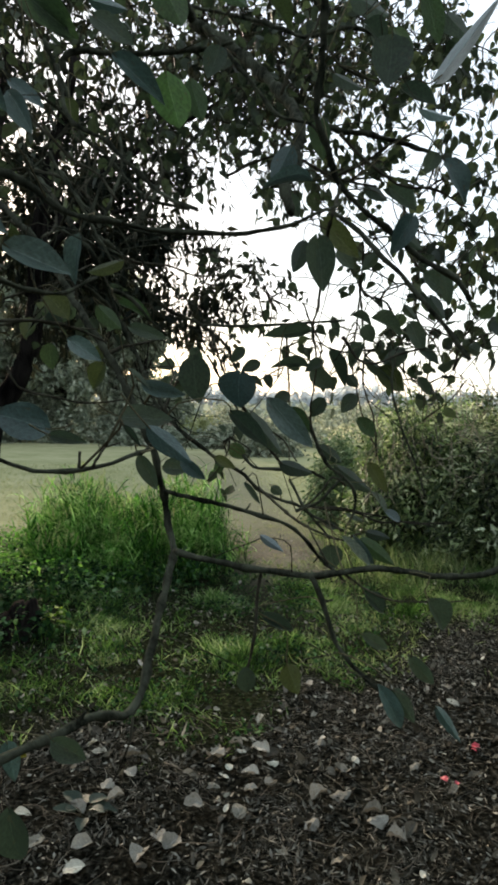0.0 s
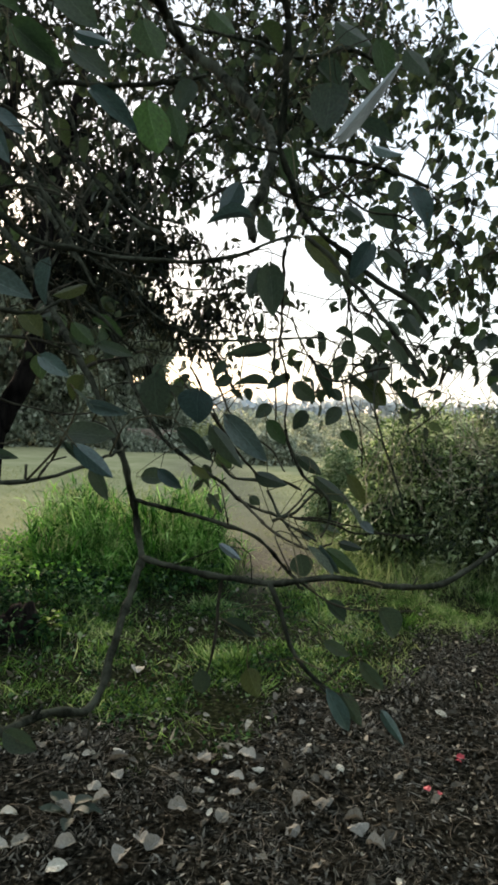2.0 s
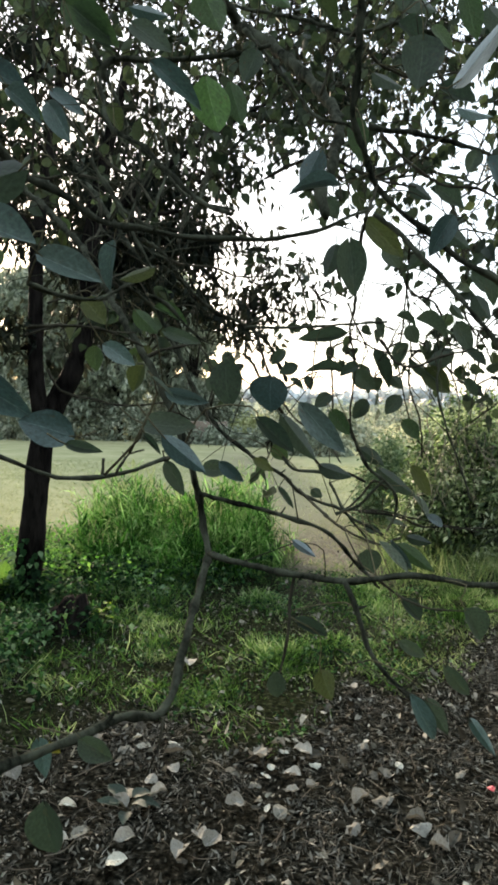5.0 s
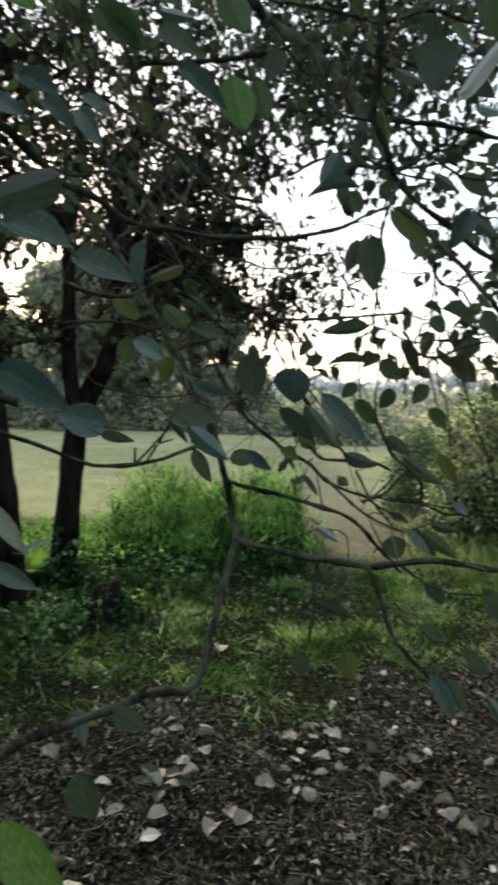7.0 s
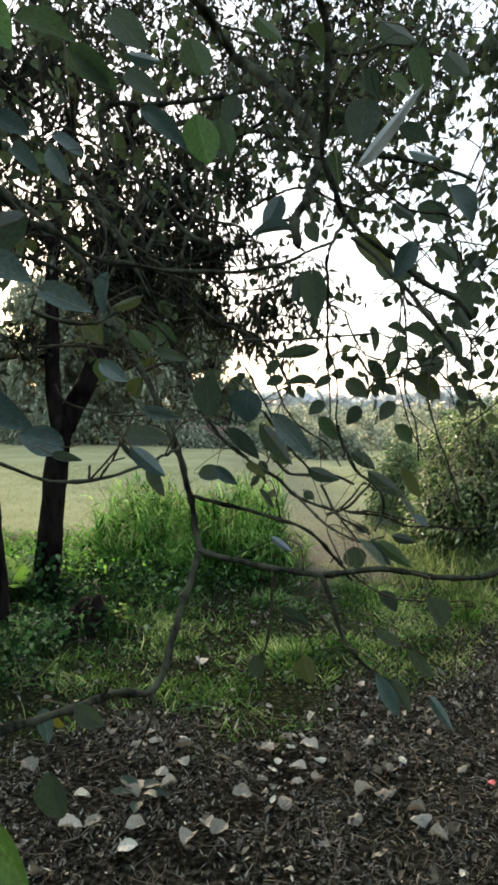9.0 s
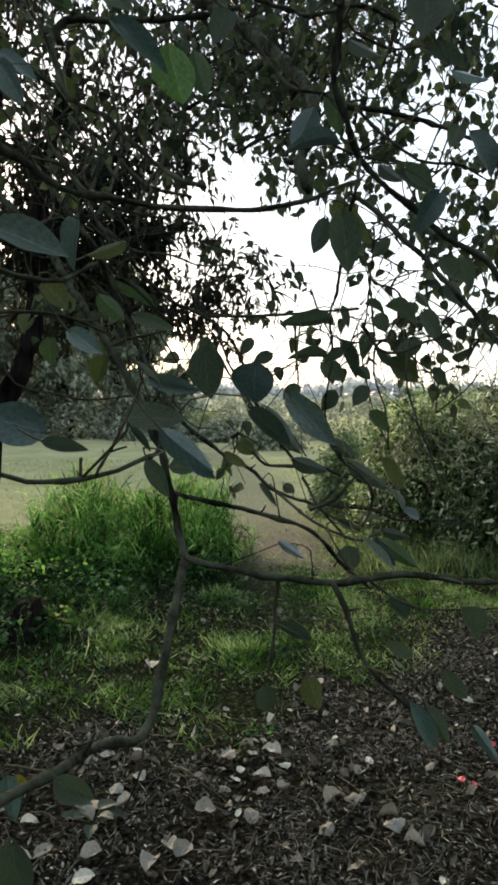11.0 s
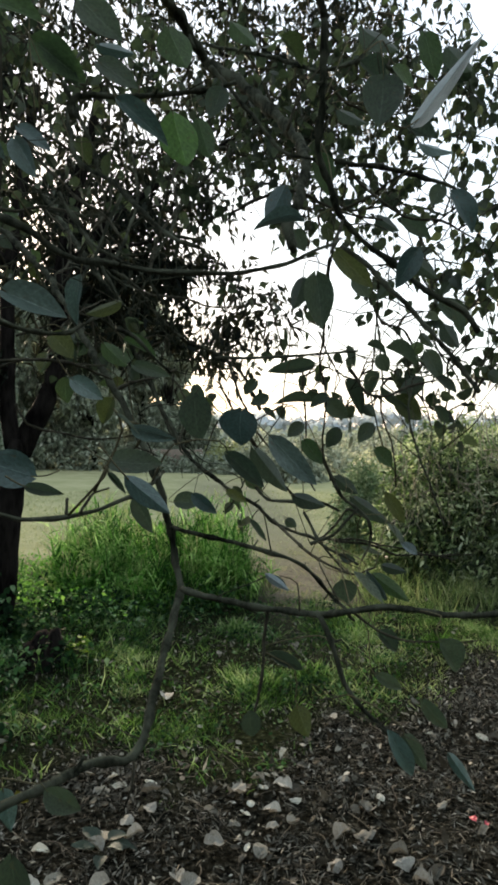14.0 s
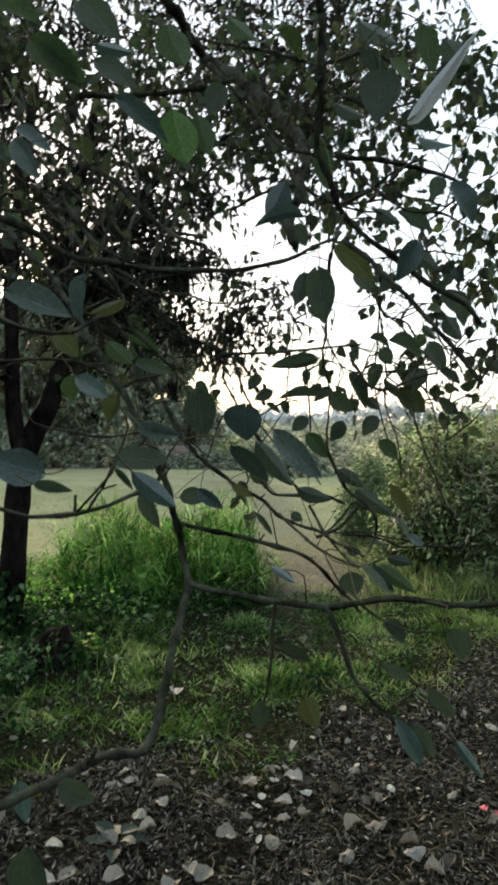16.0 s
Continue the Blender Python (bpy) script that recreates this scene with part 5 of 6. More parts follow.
near_branch("branch", 0.0046, 0.0030, [(0.128, 2.447, 1.450), (0.216, 2.428, 1.436), (0.274, 2.432, 1.419), (0.333, 2.438, 1.401), (0.372, 2.461, 1.372), (0.413, 2.496, 1.321), (0.432, 2.443, 1.311)])
near_branch("branch", 0.0058, 0.0046, [(0.158, 2.397, 1.357), (0.212, 2.368, 1.351), (0.278, 2.353, 1.341), (0.333, 2.348, 1.335), (0.379, 2.352, 1.331), (0.421, 2.335, 1.341), (0.474, 2.340, 1.344), (0.545, 2.347, 1.337), (0.617, 2.353, 1.332), (0.669, 2.359, 1.339), (0.729, 2.388, 1.365), (0.797, 2.429, 1.400)])
near_branch("branch", 0.0050, 0.0031, [(0.379, 2.352, 1.331), (0.396, 2.330, 1.296), (0.407, 2.330, 1.261), (0.425, 2.319, 1.224), (0.454, 2.309, 1.189), (0.480, 2.278, 1.174)])
near_branch("twig", 0.0012, 0.0008, [(0.421, 2.318, 1.218), (0.394, 2.325, 1.209), (0.369, 2.345, 1.194)])
near_branch("twig", 0.0029, 0.0022, [(0.300, 2.356, 1.334), (0.294, 2.351, 1.268), (0.287, 2.348, 1.213), (0.276, 2.345, 1.166)])
near_branch("branch", 0.0020, 0.0022, [(0.028, 1.773, 1.586), (0.042, 1.822, 1.568), (0.066, 1.833, 1.557), (0.096, 1.846, 1.545), (0.126, 1.880, 1.543), (0.161, 1.917, 1.551), (0.167, 2.049, 1.556), (0.133, 2.371, 1.550)])
near_branch("twig", 0.0020, 0.0015, [(0.126, 1.880, 1.543), (0.127, 1.881, 1.552), (0.126, 1.881, 1.559)])
near_branch("twig", 0.0015, 0.0008, [(0.138, 1.882, 1.546), (0.141, 1.893, 1.554), (0.144, 1.905, 1.562), (0.155, 1.917, 1.565)])
near_branch("branch", 0.0099, 0.0033, [(-0.485, 3.642, 2.419), (-0.273, 3.358, 2.146), (-0.166, 3.263, 2.003), (-0.141, 3.359, 1.909), (-0.072, 3.359, 1.759), (0.005, 3.262, 1.635), (0.085, 3.164, 1.530), (0.177, 3.119, 1.462), (0.256, 3.074, 1.421), (0.316, 3.077, 1.368), (0.404, 3.034, 1.338), (0.459, 2.987, 1.314), (0.504, 2.885, 1.303)])
near_branch("twig", 0.0043, 0.0022, [(0.308, 3.077, 1.378), (0.385, 2.874, 1.334), (0.431, 2.769, 1.324), (0.479, 2.730, 1.311), (0.530, 2.779, 1.316)])
near_branch("twig", 0.0034, 0.0027, [(0.426, 3.036, 1.332), (0.470, 3.041, 1.374), (0.499, 3.046, 1.411), (0.535, 3.048, 1.389)])
near_branch("twig", 0.0062, 0.0050, [(0.427, 4.377, 2.597), (0.577, 4.391, 2.591), (0.727, 4.406, 2.600), (0.902, 4.425, 2.625), (1.077, 4.440, 2.580)])
near_branch("twig", 0.0032, 0.0032, [(-0.238, 2.646, 2.397), (-0.233, 2.640, 2.258), (-0.232, 2.635, 2.141), (-0.236, 2.630, 2.054)])
near_branch("branch", 0.0083, 0.0062, [(-0.485, 3.853, 2.910), (-0.431, 3.853, 2.791), (-0.377, 3.852, 2.673), (-0.339, 3.851, 2.565), (-0.249, 3.856, 2.496), (-0.164, 3.860, 2.396), (-0.078, 3.864, 2.344), (0.041, 3.968, 2.340)])
near_branch("twig", 0.0035, 0.0020, [(0.019, 2.507, 1.683), (0.044, 2.533, 1.701), (0.089, 2.559, 1.715), (0.120, 2.595, 1.731)])
near_branch("twig", 0.0021, 0.0012, [(0.428, 2.335, 1.340), (0.474, 2.338, 1.308), (0.510, 2.341, 1.293), (0.562, 2.346, 1.290), (0.625, 2.352, 1.292)])
near_branch("twig", 0.0030, 0.0022, [(0.451, 3.088, 1.327), (0.552, 3.197, 1.306), (0.647, 3.205, 1.286), (0.757, 3.214, 1.263), (0.867, 3.224, 1.265)])
near_branch("twig", 0.0023, 0.0017, [(-0.240, 2.727, 1.813), (-0.190, 2.732, 1.829), (-0.117, 2.686, 1.847), (-0.108, 2.962, 1.932)])
near_branch("twig", 0.0020, 0.0015, [(-0.200, 2.509, 1.724), (-0.136, 2.516, 1.742), (-0.062, 2.524, 1.738), (0.002, 2.529, 1.733)])
near_branch("twig", 0.0025, 0.0015, [(-0.158, 2.511, 1.662), (-0.136, 2.511, 1.627), (-0.077, 2.515, 1.610), (-0.019, 2.521, 1.599), (0.067, 2.475, 1.606)])
near_branch("twig", 0.0011, 0.0008, [(0.144, 1.939, 1.577), (0.152, 1.940, 1.588), (0.172, 1.954, 1.602), (0.191, 1.966, 1.593)])
near_branch("twig", 0.0030, 0.0023, [(0.085, 3.164, 1.530), (0.054, 3.162, 1.555), (0.054, 3.164, 1.594), (0.063, 3.219, 1.683), (0.007, 3.317, 1.773)])
near_branch("twig", 0.0041, 0.0030, [(0.714, 4.015, 2.058), (0.722, 3.912, 1.807), (0.702, 3.811, 1.677), (0.743, 3.809, 1.553), (0.759, 3.804, 1.409)])
near_branch("branch", 0.0036, 0.0028, [(-0.329, 2.526, 2.337), (-0.290, 2.581, 2.289), (-0.245, 2.638, 2.258), (-0.176, 2.644, 2.216), (-0.124, 2.702, 2.197), (-0.103, 2.757, 2.181)])
near_branch("branch", 0.0058, 0.0036, [(-0.165, 3.265, 2.079), (-0.142, 3.372, 2.198), (-0.127, 3.478, 2.353), (-0.166, 3.578, 2.519), (-0.216, 3.677, 2.675)])
near_branch("twig", 0.0039, 0.0033, [(-0.261, 3.258, 2.096), (-0.228, 3.264, 2.172), (-0.190, 3.372, 2.295), (-0.221, 3.472, 2.408)])
near_branch("twig", 0.0033, 0.0028, [(-0.194, 2.847, 1.967), (-0.194, 2.958, 2.019), (-0.228, 3.061, 2.118), (-0.335, 3.157, 2.226)])
near_branch("branch", 0.0069, 0.0072, [(-0.177, 3.265, 2.074), (-0.145, 3.464, 2.077), (-0.107, 3.659, 2.017), (-0.024, 3.852, 1.941), (0.076, 4.047, 1.917), (0.181, 4.235, 1.838), (0.251, 4.325, 1.693)])
near_branch("twig", 0.0058, 0.0032, [(0.115, 4.141, 1.903), (0.185, 4.139, 1.712), (0.281, 4.049, 1.548), (0.416, 3.964, 1.461), (0.467, 3.872, 1.380)])
near_branch("twig", 0.0045, 0.0027, [(0.399, 3.600, 1.864), (0.406, 3.600, 1.838), (0.412, 3.596, 1.716), (0.417, 3.591, 1.599), (0.405, 3.587, 1.540)])
near_branch("twig", 0.0038, 0.0028, [(0.468, 3.707, 1.954), (0.497, 3.706, 1.880), (0.537, 3.707, 1.812), (0.615, 3.713, 1.784), (0.724, 3.723, 1.797)])
near_branch("twig", 0.0052, 0.0031, [(0.714, 4.016, 2.080), (0.724, 3.921, 2.015), (0.809, 3.928, 1.984), (0.866, 3.927, 1.841), (0.881, 3.923, 1.721)])
near_branch("twig", 0.0064, 0.0043, [(0.889, 4.045, 2.388), (0.916, 4.042, 2.266), (0.944, 4.038, 2.116), (0.945, 4.032, 1.968), (0.990, 4.032, 1.876)])
near_branch("branch", 0.0109, 0.0072, [(-0.155, 4.543, 3.001), (-0.040, 4.657, 3.005), (0.250, 4.891, 3.020), (0.388, 5.216, 3.165)])
near_branch("branch", 0.0086, 0.0069, [(0.813, 4.065, 3.030), (0.659, 4.054, 3.078), (0.491, 4.037, 3.029), (0.269, 4.114, 3.133), (0.014, 4.188, 3.223), (-0.233, 4.263, 3.357)])
near_branch("branch", 0.0112, 0.0056, [(0.355, 4.915, 3.319), (0.233, 4.792, 3.134), (-0.063, 4.338, 2.652), (-0.117, 4.049, 2.385), (-0.145, 3.759, 2.219)])
near_branch("branch", 0.0071, 0.0054, [(-0.621, 3.124, 2.084), (-0.504, 3.234, 2.057), (-0.387, 3.341, 2.015), (-0.254, 3.450, 1.968), (-0.147, 3.552, 1.868), (-0.071, 3.551, 1.695), (0.001, 3.455, 1.564)])
near_branch("twig", 0.0050, 0.0035, [(-0.615, 3.334, 2.324), (-0.492, 3.343, 2.271), (-0.369, 3.355, 2.284), (-0.273, 3.461, 2.271), (-0.172, 3.466, 2.187)])
near_branch("twig", 0.0050, 0.0035, [(-0.403, 3.245, 2.106), (-0.316, 3.348, 2.023), (-0.264, 3.447, 1.932), (-0.255, 3.442, 1.785)])
near_branch("twig", 0.0052, 0.0038, [(-0.071, 3.373, 2.083), (-0.063, 3.478, 2.223), (-0.016, 3.585, 2.355), (-0.043, 3.684, 2.494), (-0.000, 3.791, 2.673)])
near_branch("twig", 0.0039, 0.0025, [(-0.177, 3.265, 2.074), (-0.165, 3.268, 2.138), (-0.208, 3.318, 2.219), (-0.208, 3.371, 2.321), (-0.282, 3.468, 2.445)])
near_branch("twig", 0.0043, 0.0028, [(-0.145, 3.464, 2.077), (-0.090, 3.467, 2.040), (0.016, 3.574, 2.048), (0.091, 3.677, 2.035), (0.206, 3.784, 2.062)])
near_branch("branch", 0.0042, 0.0030, [(0.266, 3.000, 1.470), (0.296, 2.987, 1.442), (0.355, 2.975, 1.437), (0.412, 2.963, 1.442), (0.469, 2.950, 1.418)])
near_branch("branch", 0.0052, 0.0030, [(0.422, 2.950, 1.570), (0.443, 2.950, 1.513), (0.471, 2.950, 1.456), (0.514, 2.950, 1.421), (0.543, 2.950, 1.384), (0.542, 2.950, 1.335), (0.523, 2.950, 1.297)])
near_branch("branch", 0.0040, 0.0028, [(0.385, 3.000, 1.408), (0.413, 2.967, 1.354), (0.454, 2.933, 1.305), (0.477, 2.900, 1.280)])
near_branch("branch", 0.0045, 0.0030, [(0.398, 2.950, 1.337), (0.455, 2.950, 1.360), (0.490, 2.950, 1.398), (0.513, 2.950, 1.427)])
near_branch("twig", 0.0035, 0.0022, [(0.455, 2.950, 1.345), (0.548, 2.963, 1.333), (0.613, 2.975, 1.306), (0.685, 2.987, 1.308), (0.758, 3.000, 1.293)])
near_branch("twig", 0.0034, 0.0024, [(0.260, 2.600, 1.607), (0.292, 2.700, 1.548), (0.330, 2.800, 1.496), (0.382, 2.900, 1.437)])
near_branch("branch", 0.0036, 0.0022, [(0.167, 3.100, 1.727), (0.213, 3.067, 1.648), (0.258, 3.033, 1.571), (0.310, 3.000, 1.515)])
near_branch("twig", 0.0030, 0.0020, [(0.442, 2.500, 1.723), (0.471, 2.500, 1.682), (0.503, 2.500, 1.675), (0.542, 2.500, 1.693), (0.591, 2.500, 1.704)])
near_branch("branch", 0.0040, 0.0030, [(0.732, 3.400, 1.764), (0.718, 3.375, 1.660), (0.741, 3.350, 1.541), (0.778, 3.325, 1.443), (0.809, 3.300, 1.330)])
near_branch("branch", 0.0038, 0.0020, [(0.074, 2.300, 1.766), (0.097, 2.317, 1.756), (0.125, 2.333, 1.726), (0.148, 2.350, 1.705)])
near_branch("branch", 0.0040, 0.0024, [(-0.051, 2.150, 1.759), (-0.023, 2.188, 1.748), (0.008, 2.225, 1.749), (0.028, 2.262, 1.764), (0.050, 2.300, 1.785)])
near_branch("twig", 0.0034, 0.0020, [(-0.111, 2.300, 1.718), (-0.058, 2.333, 1.725), (-0.009, 2.367, 1.719), (0.044, 2.400, 1.698)])
near_branch("branch", 0.0040, 0.0020, [(-0.082, 2.600, 2.034), (-0.032, 2.567, 1.954), (0.006, 2.533, 1.890), (0.047, 2.500, 1.828)])
near_branch("branch", 0.0040, 0.0020, [(0.038, 2.500, 2.033), (0.013, 2.467, 1.951), (-0.001, 2.433, 1.892), (-0.019, 2.400, 1.835)])
near_branch("branch", 0.0036, 0.0020, [(-0.106, 2.600, 2.070), (-0.049, 2.567, 1.978), (0.029, 2.533, 1.922), (0.115, 2.500, 1.896)])
near_branch("twig", 0.0034, 0.0020, [(-0.130, 2.500, 2.122), (-0.084, 2.475, 2.066), (-0.030, 2.450, 2.011), (0.021, 2.425, 1.975), (0.062, 2.400, 1.924)])
near_branch("branch", 0.0042, 0.0020, [(0.186, 2.600, 2.304), (0.259, 2.550, 2.199), (0.317, 2.500, 2.106), (0.378, 2.450, 2.066), (0.408, 2.400, 1.991)])
near_branch("twig", 0.0030, 0.0018, [(0.233, 2.500, 1.999), (0.289, 2.500, 2.027), (0.346, 2.500, 2.036), (0.421, 2.500, 1.998), (0.496, 2.500, 1.984)])
near_branch("twig", 0.0032, 0.0018, [(0.443, 2.600, 2.112), (0.490, 2.575, 2.052), (0.545, 2.550, 2.005), (0.606, 2.525, 1.987), (0.655, 2.500, 1.951)])
near_branch("twig", 0.0030, 0.0018, [(0.447, 2.700, 2.064), (0.506, 2.667, 2.085), (0.541, 2.633, 2.104), (0.595, 2.600, 2.121)])
near_branch("twig", 0.0030, 0.0018, [(0.400, 2.500, 2.220), (0.442, 2.533, 2.199), (0.506, 2.567, 2.195), (0.583, 2.600, 2.220)])
near_branch("twig", 0.0030, 0.0018, [(0.330, 2.600, 2.182), (0.350, 2.600, 2.242), (0.390, 2.600, 2.302), (0.409, 2.600, 2.361)])
near_leaf("b", (0.102, 1.860, 1.580), (0.055, 1.860, 1.594), 0.72)
near_leaf("b", (-0.049, 1.970, 1.634), (0.022, 1.970, 1.594), 0.56)
near_leaf("d", (0.137, 1.755, 1.580), (0.161, 1.755, 1.576), 0.40)
near_leaf("s", (0.007, 2.050, 1.772), (0.079, 2.050, 1.738), 0.46)
near_leaf("s", (-0.028, 1.940, 1.788), (0.045, 1.940, 1.753), 0.52)
near_leaf("d", (0.156, 1.920, 1.589), (0.204, 1.920, 1.589), 0.62)
near_leaf("b", (0.204, 1.770, 1.585), (0.233, 1.770, 1.560), 0.44)
near_leaf("d", (0.171, 1.850, 1.583), (0.185, 1.850, 1.567), 0.30)
near_leaf("d", (0.158, 2.020, 1.543), (0.179, 2.020, 1.509), 0.48)
near_leaf("s", (0.178, 1.920, 1.620), (0.215, 1.920, 1.610), 0.42)
near_leaf("b", (0.137, 2.750, 1.474), (0.186, 2.750, 1.433), 0.50)
near_leaf("o", (0.210, 2.750, 1.483), (0.252, 2.750, 1.460), 0.50)
near_leaf("d", (0.092, 2.800, 1.454), (0.152, 2.800, 1.449), 0.78)
near_leaf("b", (0.264, 2.210, 1.643), (0.258, 2.210, 1.597), 1.30)
near_leaf("s", (0.307, 2.220, 1.605), (0.366, 2.220, 1.542), 0.42)
near_leaf("d", (0.257, 2.040, 1.591), (0.296, 2.040, 1.555), 0.42)
near_leaf("d", (0.279, 2.320, 1.587), (0.326, 2.320, 1.522), 0.42)
near_leaf("d", (0.356, 2.850, 1.464), (0.427, 2.850, 1.437), 0.55)
near_leaf("d", (0.458, 2.750, 1.292), (0.469, 2.750, 1.243), 1.15)
near_leaf("d", (0.465, 3.300, 1.698), (0.526, 3.300, 1.644), 0.72)
near_leaf("d", (0.366, 2.330, 1.715), (0.298, 2.330, 1.701), 0.36)
near_leaf("d", (0.362, 2.320, 1.659), (0.309, 2.320, 1.665), 0.28)
near_leaf("d", (0.391, 2.350, 1.669), (0.362, 2.350, 1.656), 0.65)
near_leaf("d", (0.296, 2.600, 1.679), (0.262, 2.600, 1.665), 0.70)
near_leaf("d", (0.264, 3.000, 1.736), (0.232, 3.000, 1.703), 0.70)
near_leaf("d", (0.282, 3.000, 1.665), (0.317, 3.000, 1.643), 0.50)
near_leaf("d", (0.319, 3.000, 1.670), (0.335, 3.000, 1.640), 0.80)
near_leaf("d", (0.389, 3.200, 1.628), (0.346, 3.200, 1.595), 0.80)
near_leaf("d", (0.497, 3.300, 1.615), (0.463, 3.300, 1.561), 0.80)
near_leaf("m", (0.380, 2.900, 1.588), (0.423, 2.900, 1.535), 0.60)
near_leaf("d", (0.543, 3.500, 1.765), (0.601, 3.500, 1.659), 0.42)
near_leaf("d", (0.602, 3.500, 1.691), (0.632, 3.500, 1.653), 0.90)
near_leaf("d", (0.643, 3.500, 1.793), (0.602, 3.500, 1.719), 0.65)
near_leaf("d", (0.559, 3.600, 1.889), (0.581, 3.600, 1.823), 0.50)
near_leaf("d", (0.599, 3.200, 1.819), (0.625, 3.200, 1.774), 0.90)
near_leaf("d", (0.626, 3.200, 1.837), (0.716, 3.200, 1.803), 0.60)
near_leaf("d", (0.585, 3.300, 1.858), (0.643, 3.300, 1.840), 0.60)
near_leaf("o", (0.691, 3.430, 1.712), (0.766, 3.430, 1.647), 0.75)
near_leaf("d", (0.768, 3.430, 1.770), (0.696, 3.430, 1.727), 0.75)
near_leaf("d", (0.647, 3.430, 1.744), (0.741, 3.430, 1.663), 0.30)
near_leaf("d", (0.625, 3.500, 1.628), (0.580, 3.500, 1.573), 0.80)
near_leaf("m", (0.636, 3.500, 1.549), (0.684, 3.500, 1.491), 0.80)
near_leaf("d", (0.480, 3.200, 1.479), (0.543, 3.200, 1.434), 0.55)
near_leaf("d", (0.532, 3.200, 1.423), (0.630, 3.200, 1.348), 0.42)
near_leaf("o", (0.624, 3.200, 1.431), (0.677, 3.200, 1.351), 0.45)
near_leaf("p", (0.587, 2.950, 1.383), (0.629, 2.950, 1.332), 0.26)
near_leaf("l", (0.623, 2.960, 1.338), (0.663, 2.960, 1.311), 0.5)
near_leaf("p", (0.462, 2.570, 1.346), (0.510, 2.570, 1.291), 0.28)
near_leaf("s", (0.489, 2.600, 1.343), (0.529, 2.600, 1.284), 0.28)
near_leaf("m", (0.506, 2.620, 1.332), (0.571, 2.620, 1.283), 0.40)
near_leaf("l", (0.299, 2.290, 1.404), (0.331, 2.290, 1.381), 0.36)
near_leaf("b", (0.306, 2.320, 1.395), (0.329, 2.320, 1.379), 0.45)
near_leaf("d", (0.273, 2.360, 1.474), (0.298, 2.360, 1.442), 0.30)
near_leaf("d", (0.479, 3.000, 1.296), (0.515, 3.000, 1.289), 0.70)
near_leaf("p", (0.531, 3.000, 1.322), (0.579, 3.000, 1.304), 0.26)
near_leaf("d", (0.341, 3.000, 1.388), (0.366, 3.000, 1.370), 0.90)
near_leaf("d", (0.567, 2.900, 1.295), (0.621, 2.900, 1.280), 0.50)
near_leaf("d", (0.201, 2.200, 1.661), (0.208, 2.200, 1.602), 0.80)
near_leaf("d", (0.199, 2.240, 1.679), (0.209, 2.240, 1.646), 0.60)
near_leaf("d", (0.359, 2.140, 1.808), (0.368, 2.140, 1.741), 0.58)
near_leaf("d", (0.345, 2.180, 1.813), (0.331, 2.180, 1.773), 0.60)
near_leaf("g", (0.115, 2.600, 2.212), (0.136, 2.600, 2.113), 0.82)
near_leaf("m", (0.155, 2.660, 2.230), (0.177, 2.660, 2.151), 0.60)
near_leaf("d", (0.419, 2.010, 1.982), (0.415, 2.010, 1.928), 0.85)
near_leaf("s", (0.404, 1.760, 1.831), (0.455, 1.800, 1.903), 0.13)
near_leaf("s", (0.332, 1.980, 1.828), (0.285, 1.980, 1.829), 0.30)
near_leaf("b", (0.318, 2.050, 1.885), (0.297, 2.050, 1.846), 0.68)
near_leaf("o", (0.490, 3.300, 2.131), (0.596, 3.300, 2.028), 0.50)
near_leaf("t", (-0.015, 2.550, 2.320), (0.051, 2.550, 2.299), 0.42)
near_leaf("m", (-0.134, 2.550, 2.329), (-0.044, 2.550, 2.259), 0.58)
near_leaf("m", (0.127, 2.460, 2.295), (0.154, 2.460, 2.225), 0.85)
near_leaf("m", (-0.131, 2.300, 2.257), (-0.036, 2.300, 2.231), 0.60)
near_leaf("g", (-0.483, 2.800, 2.603), (-0.375, 2.800, 2.477), 0.82)
near_leaf("s", (-0.065, 2.270, 2.032), (-0.028, 2.270, 1.975), 0.50)
near_leaf("s", (-0.030, 2.050, 1.956), (0.004, 2.050, 1.926), 0.55)
near_leaf("d", (0.000, 2.000, 1.851), (-0.093, 2.000, 1.825), 0.60)
near_leaf("o", (-0.187, 3.000, 2.331), (-0.150, 3.000, 2.280), 0.75)
near_leaf("o", (-0.105, 3.000, 2.294), (-0.101, 3.000, 2.226), 0.46)
near_leaf("s", (0.069, 2.350, 2.123), (0.142, 2.350, 2.064), 0.40)
near_leaf("d", (0.223, 2.370, 2.149), (0.207, 2.370, 2.099), 0.75)
near_leaf("o", (-0.003, 2.600, 1.672), (-0.028, 2.600, 1.626), 0.80)
near_leaf("o", (0.118, 2.120, 1.773), (0.078, 2.120, 1.758), 0.50)
near_leaf("s", (0.048, 2.200, 1.819), (0.035, 2.200, 1.760), 0.48)
near_leaf("t", (0.029, 2.230, 1.686), (0.071, 2.230, 1.660), 0.62)
near_leaf("m", (0.067, 2.400, 1.761), (0.117, 2.400, 1.742), 0.46)
near_leaf("o", (-0.022, 2.300, 1.757), (0.010, 2.300, 1.720), 0.75)
near_leaf("m", (0.031, 2.400, 1.755), (0.067, 2.400, 1.717), 0.60)
near_leaf("d", (0.100, 2.300, 1.713), (0.154, 2.300, 1.697), 0.40)
near_leaf("t", (0.468, 2.220, 1.203), (0.505, 2.220, 1.139), 0.36)
near_leaf("d", (0.492, 2.240, 1.190), (0.521, 2.240, 1.145), 0.52)
near_leaf("t", (0.550, 2.220, 1.174), (0.582, 2.220, 1.127), 0.3)
near_leaf("d", (0.307, 2.450, 1.233), (0.364, 2.450, 1.207), 0.40)
near_leaf("d", (0.276, 2.240, 1.221), (0.279, 2.240, 1.183), 0.80)
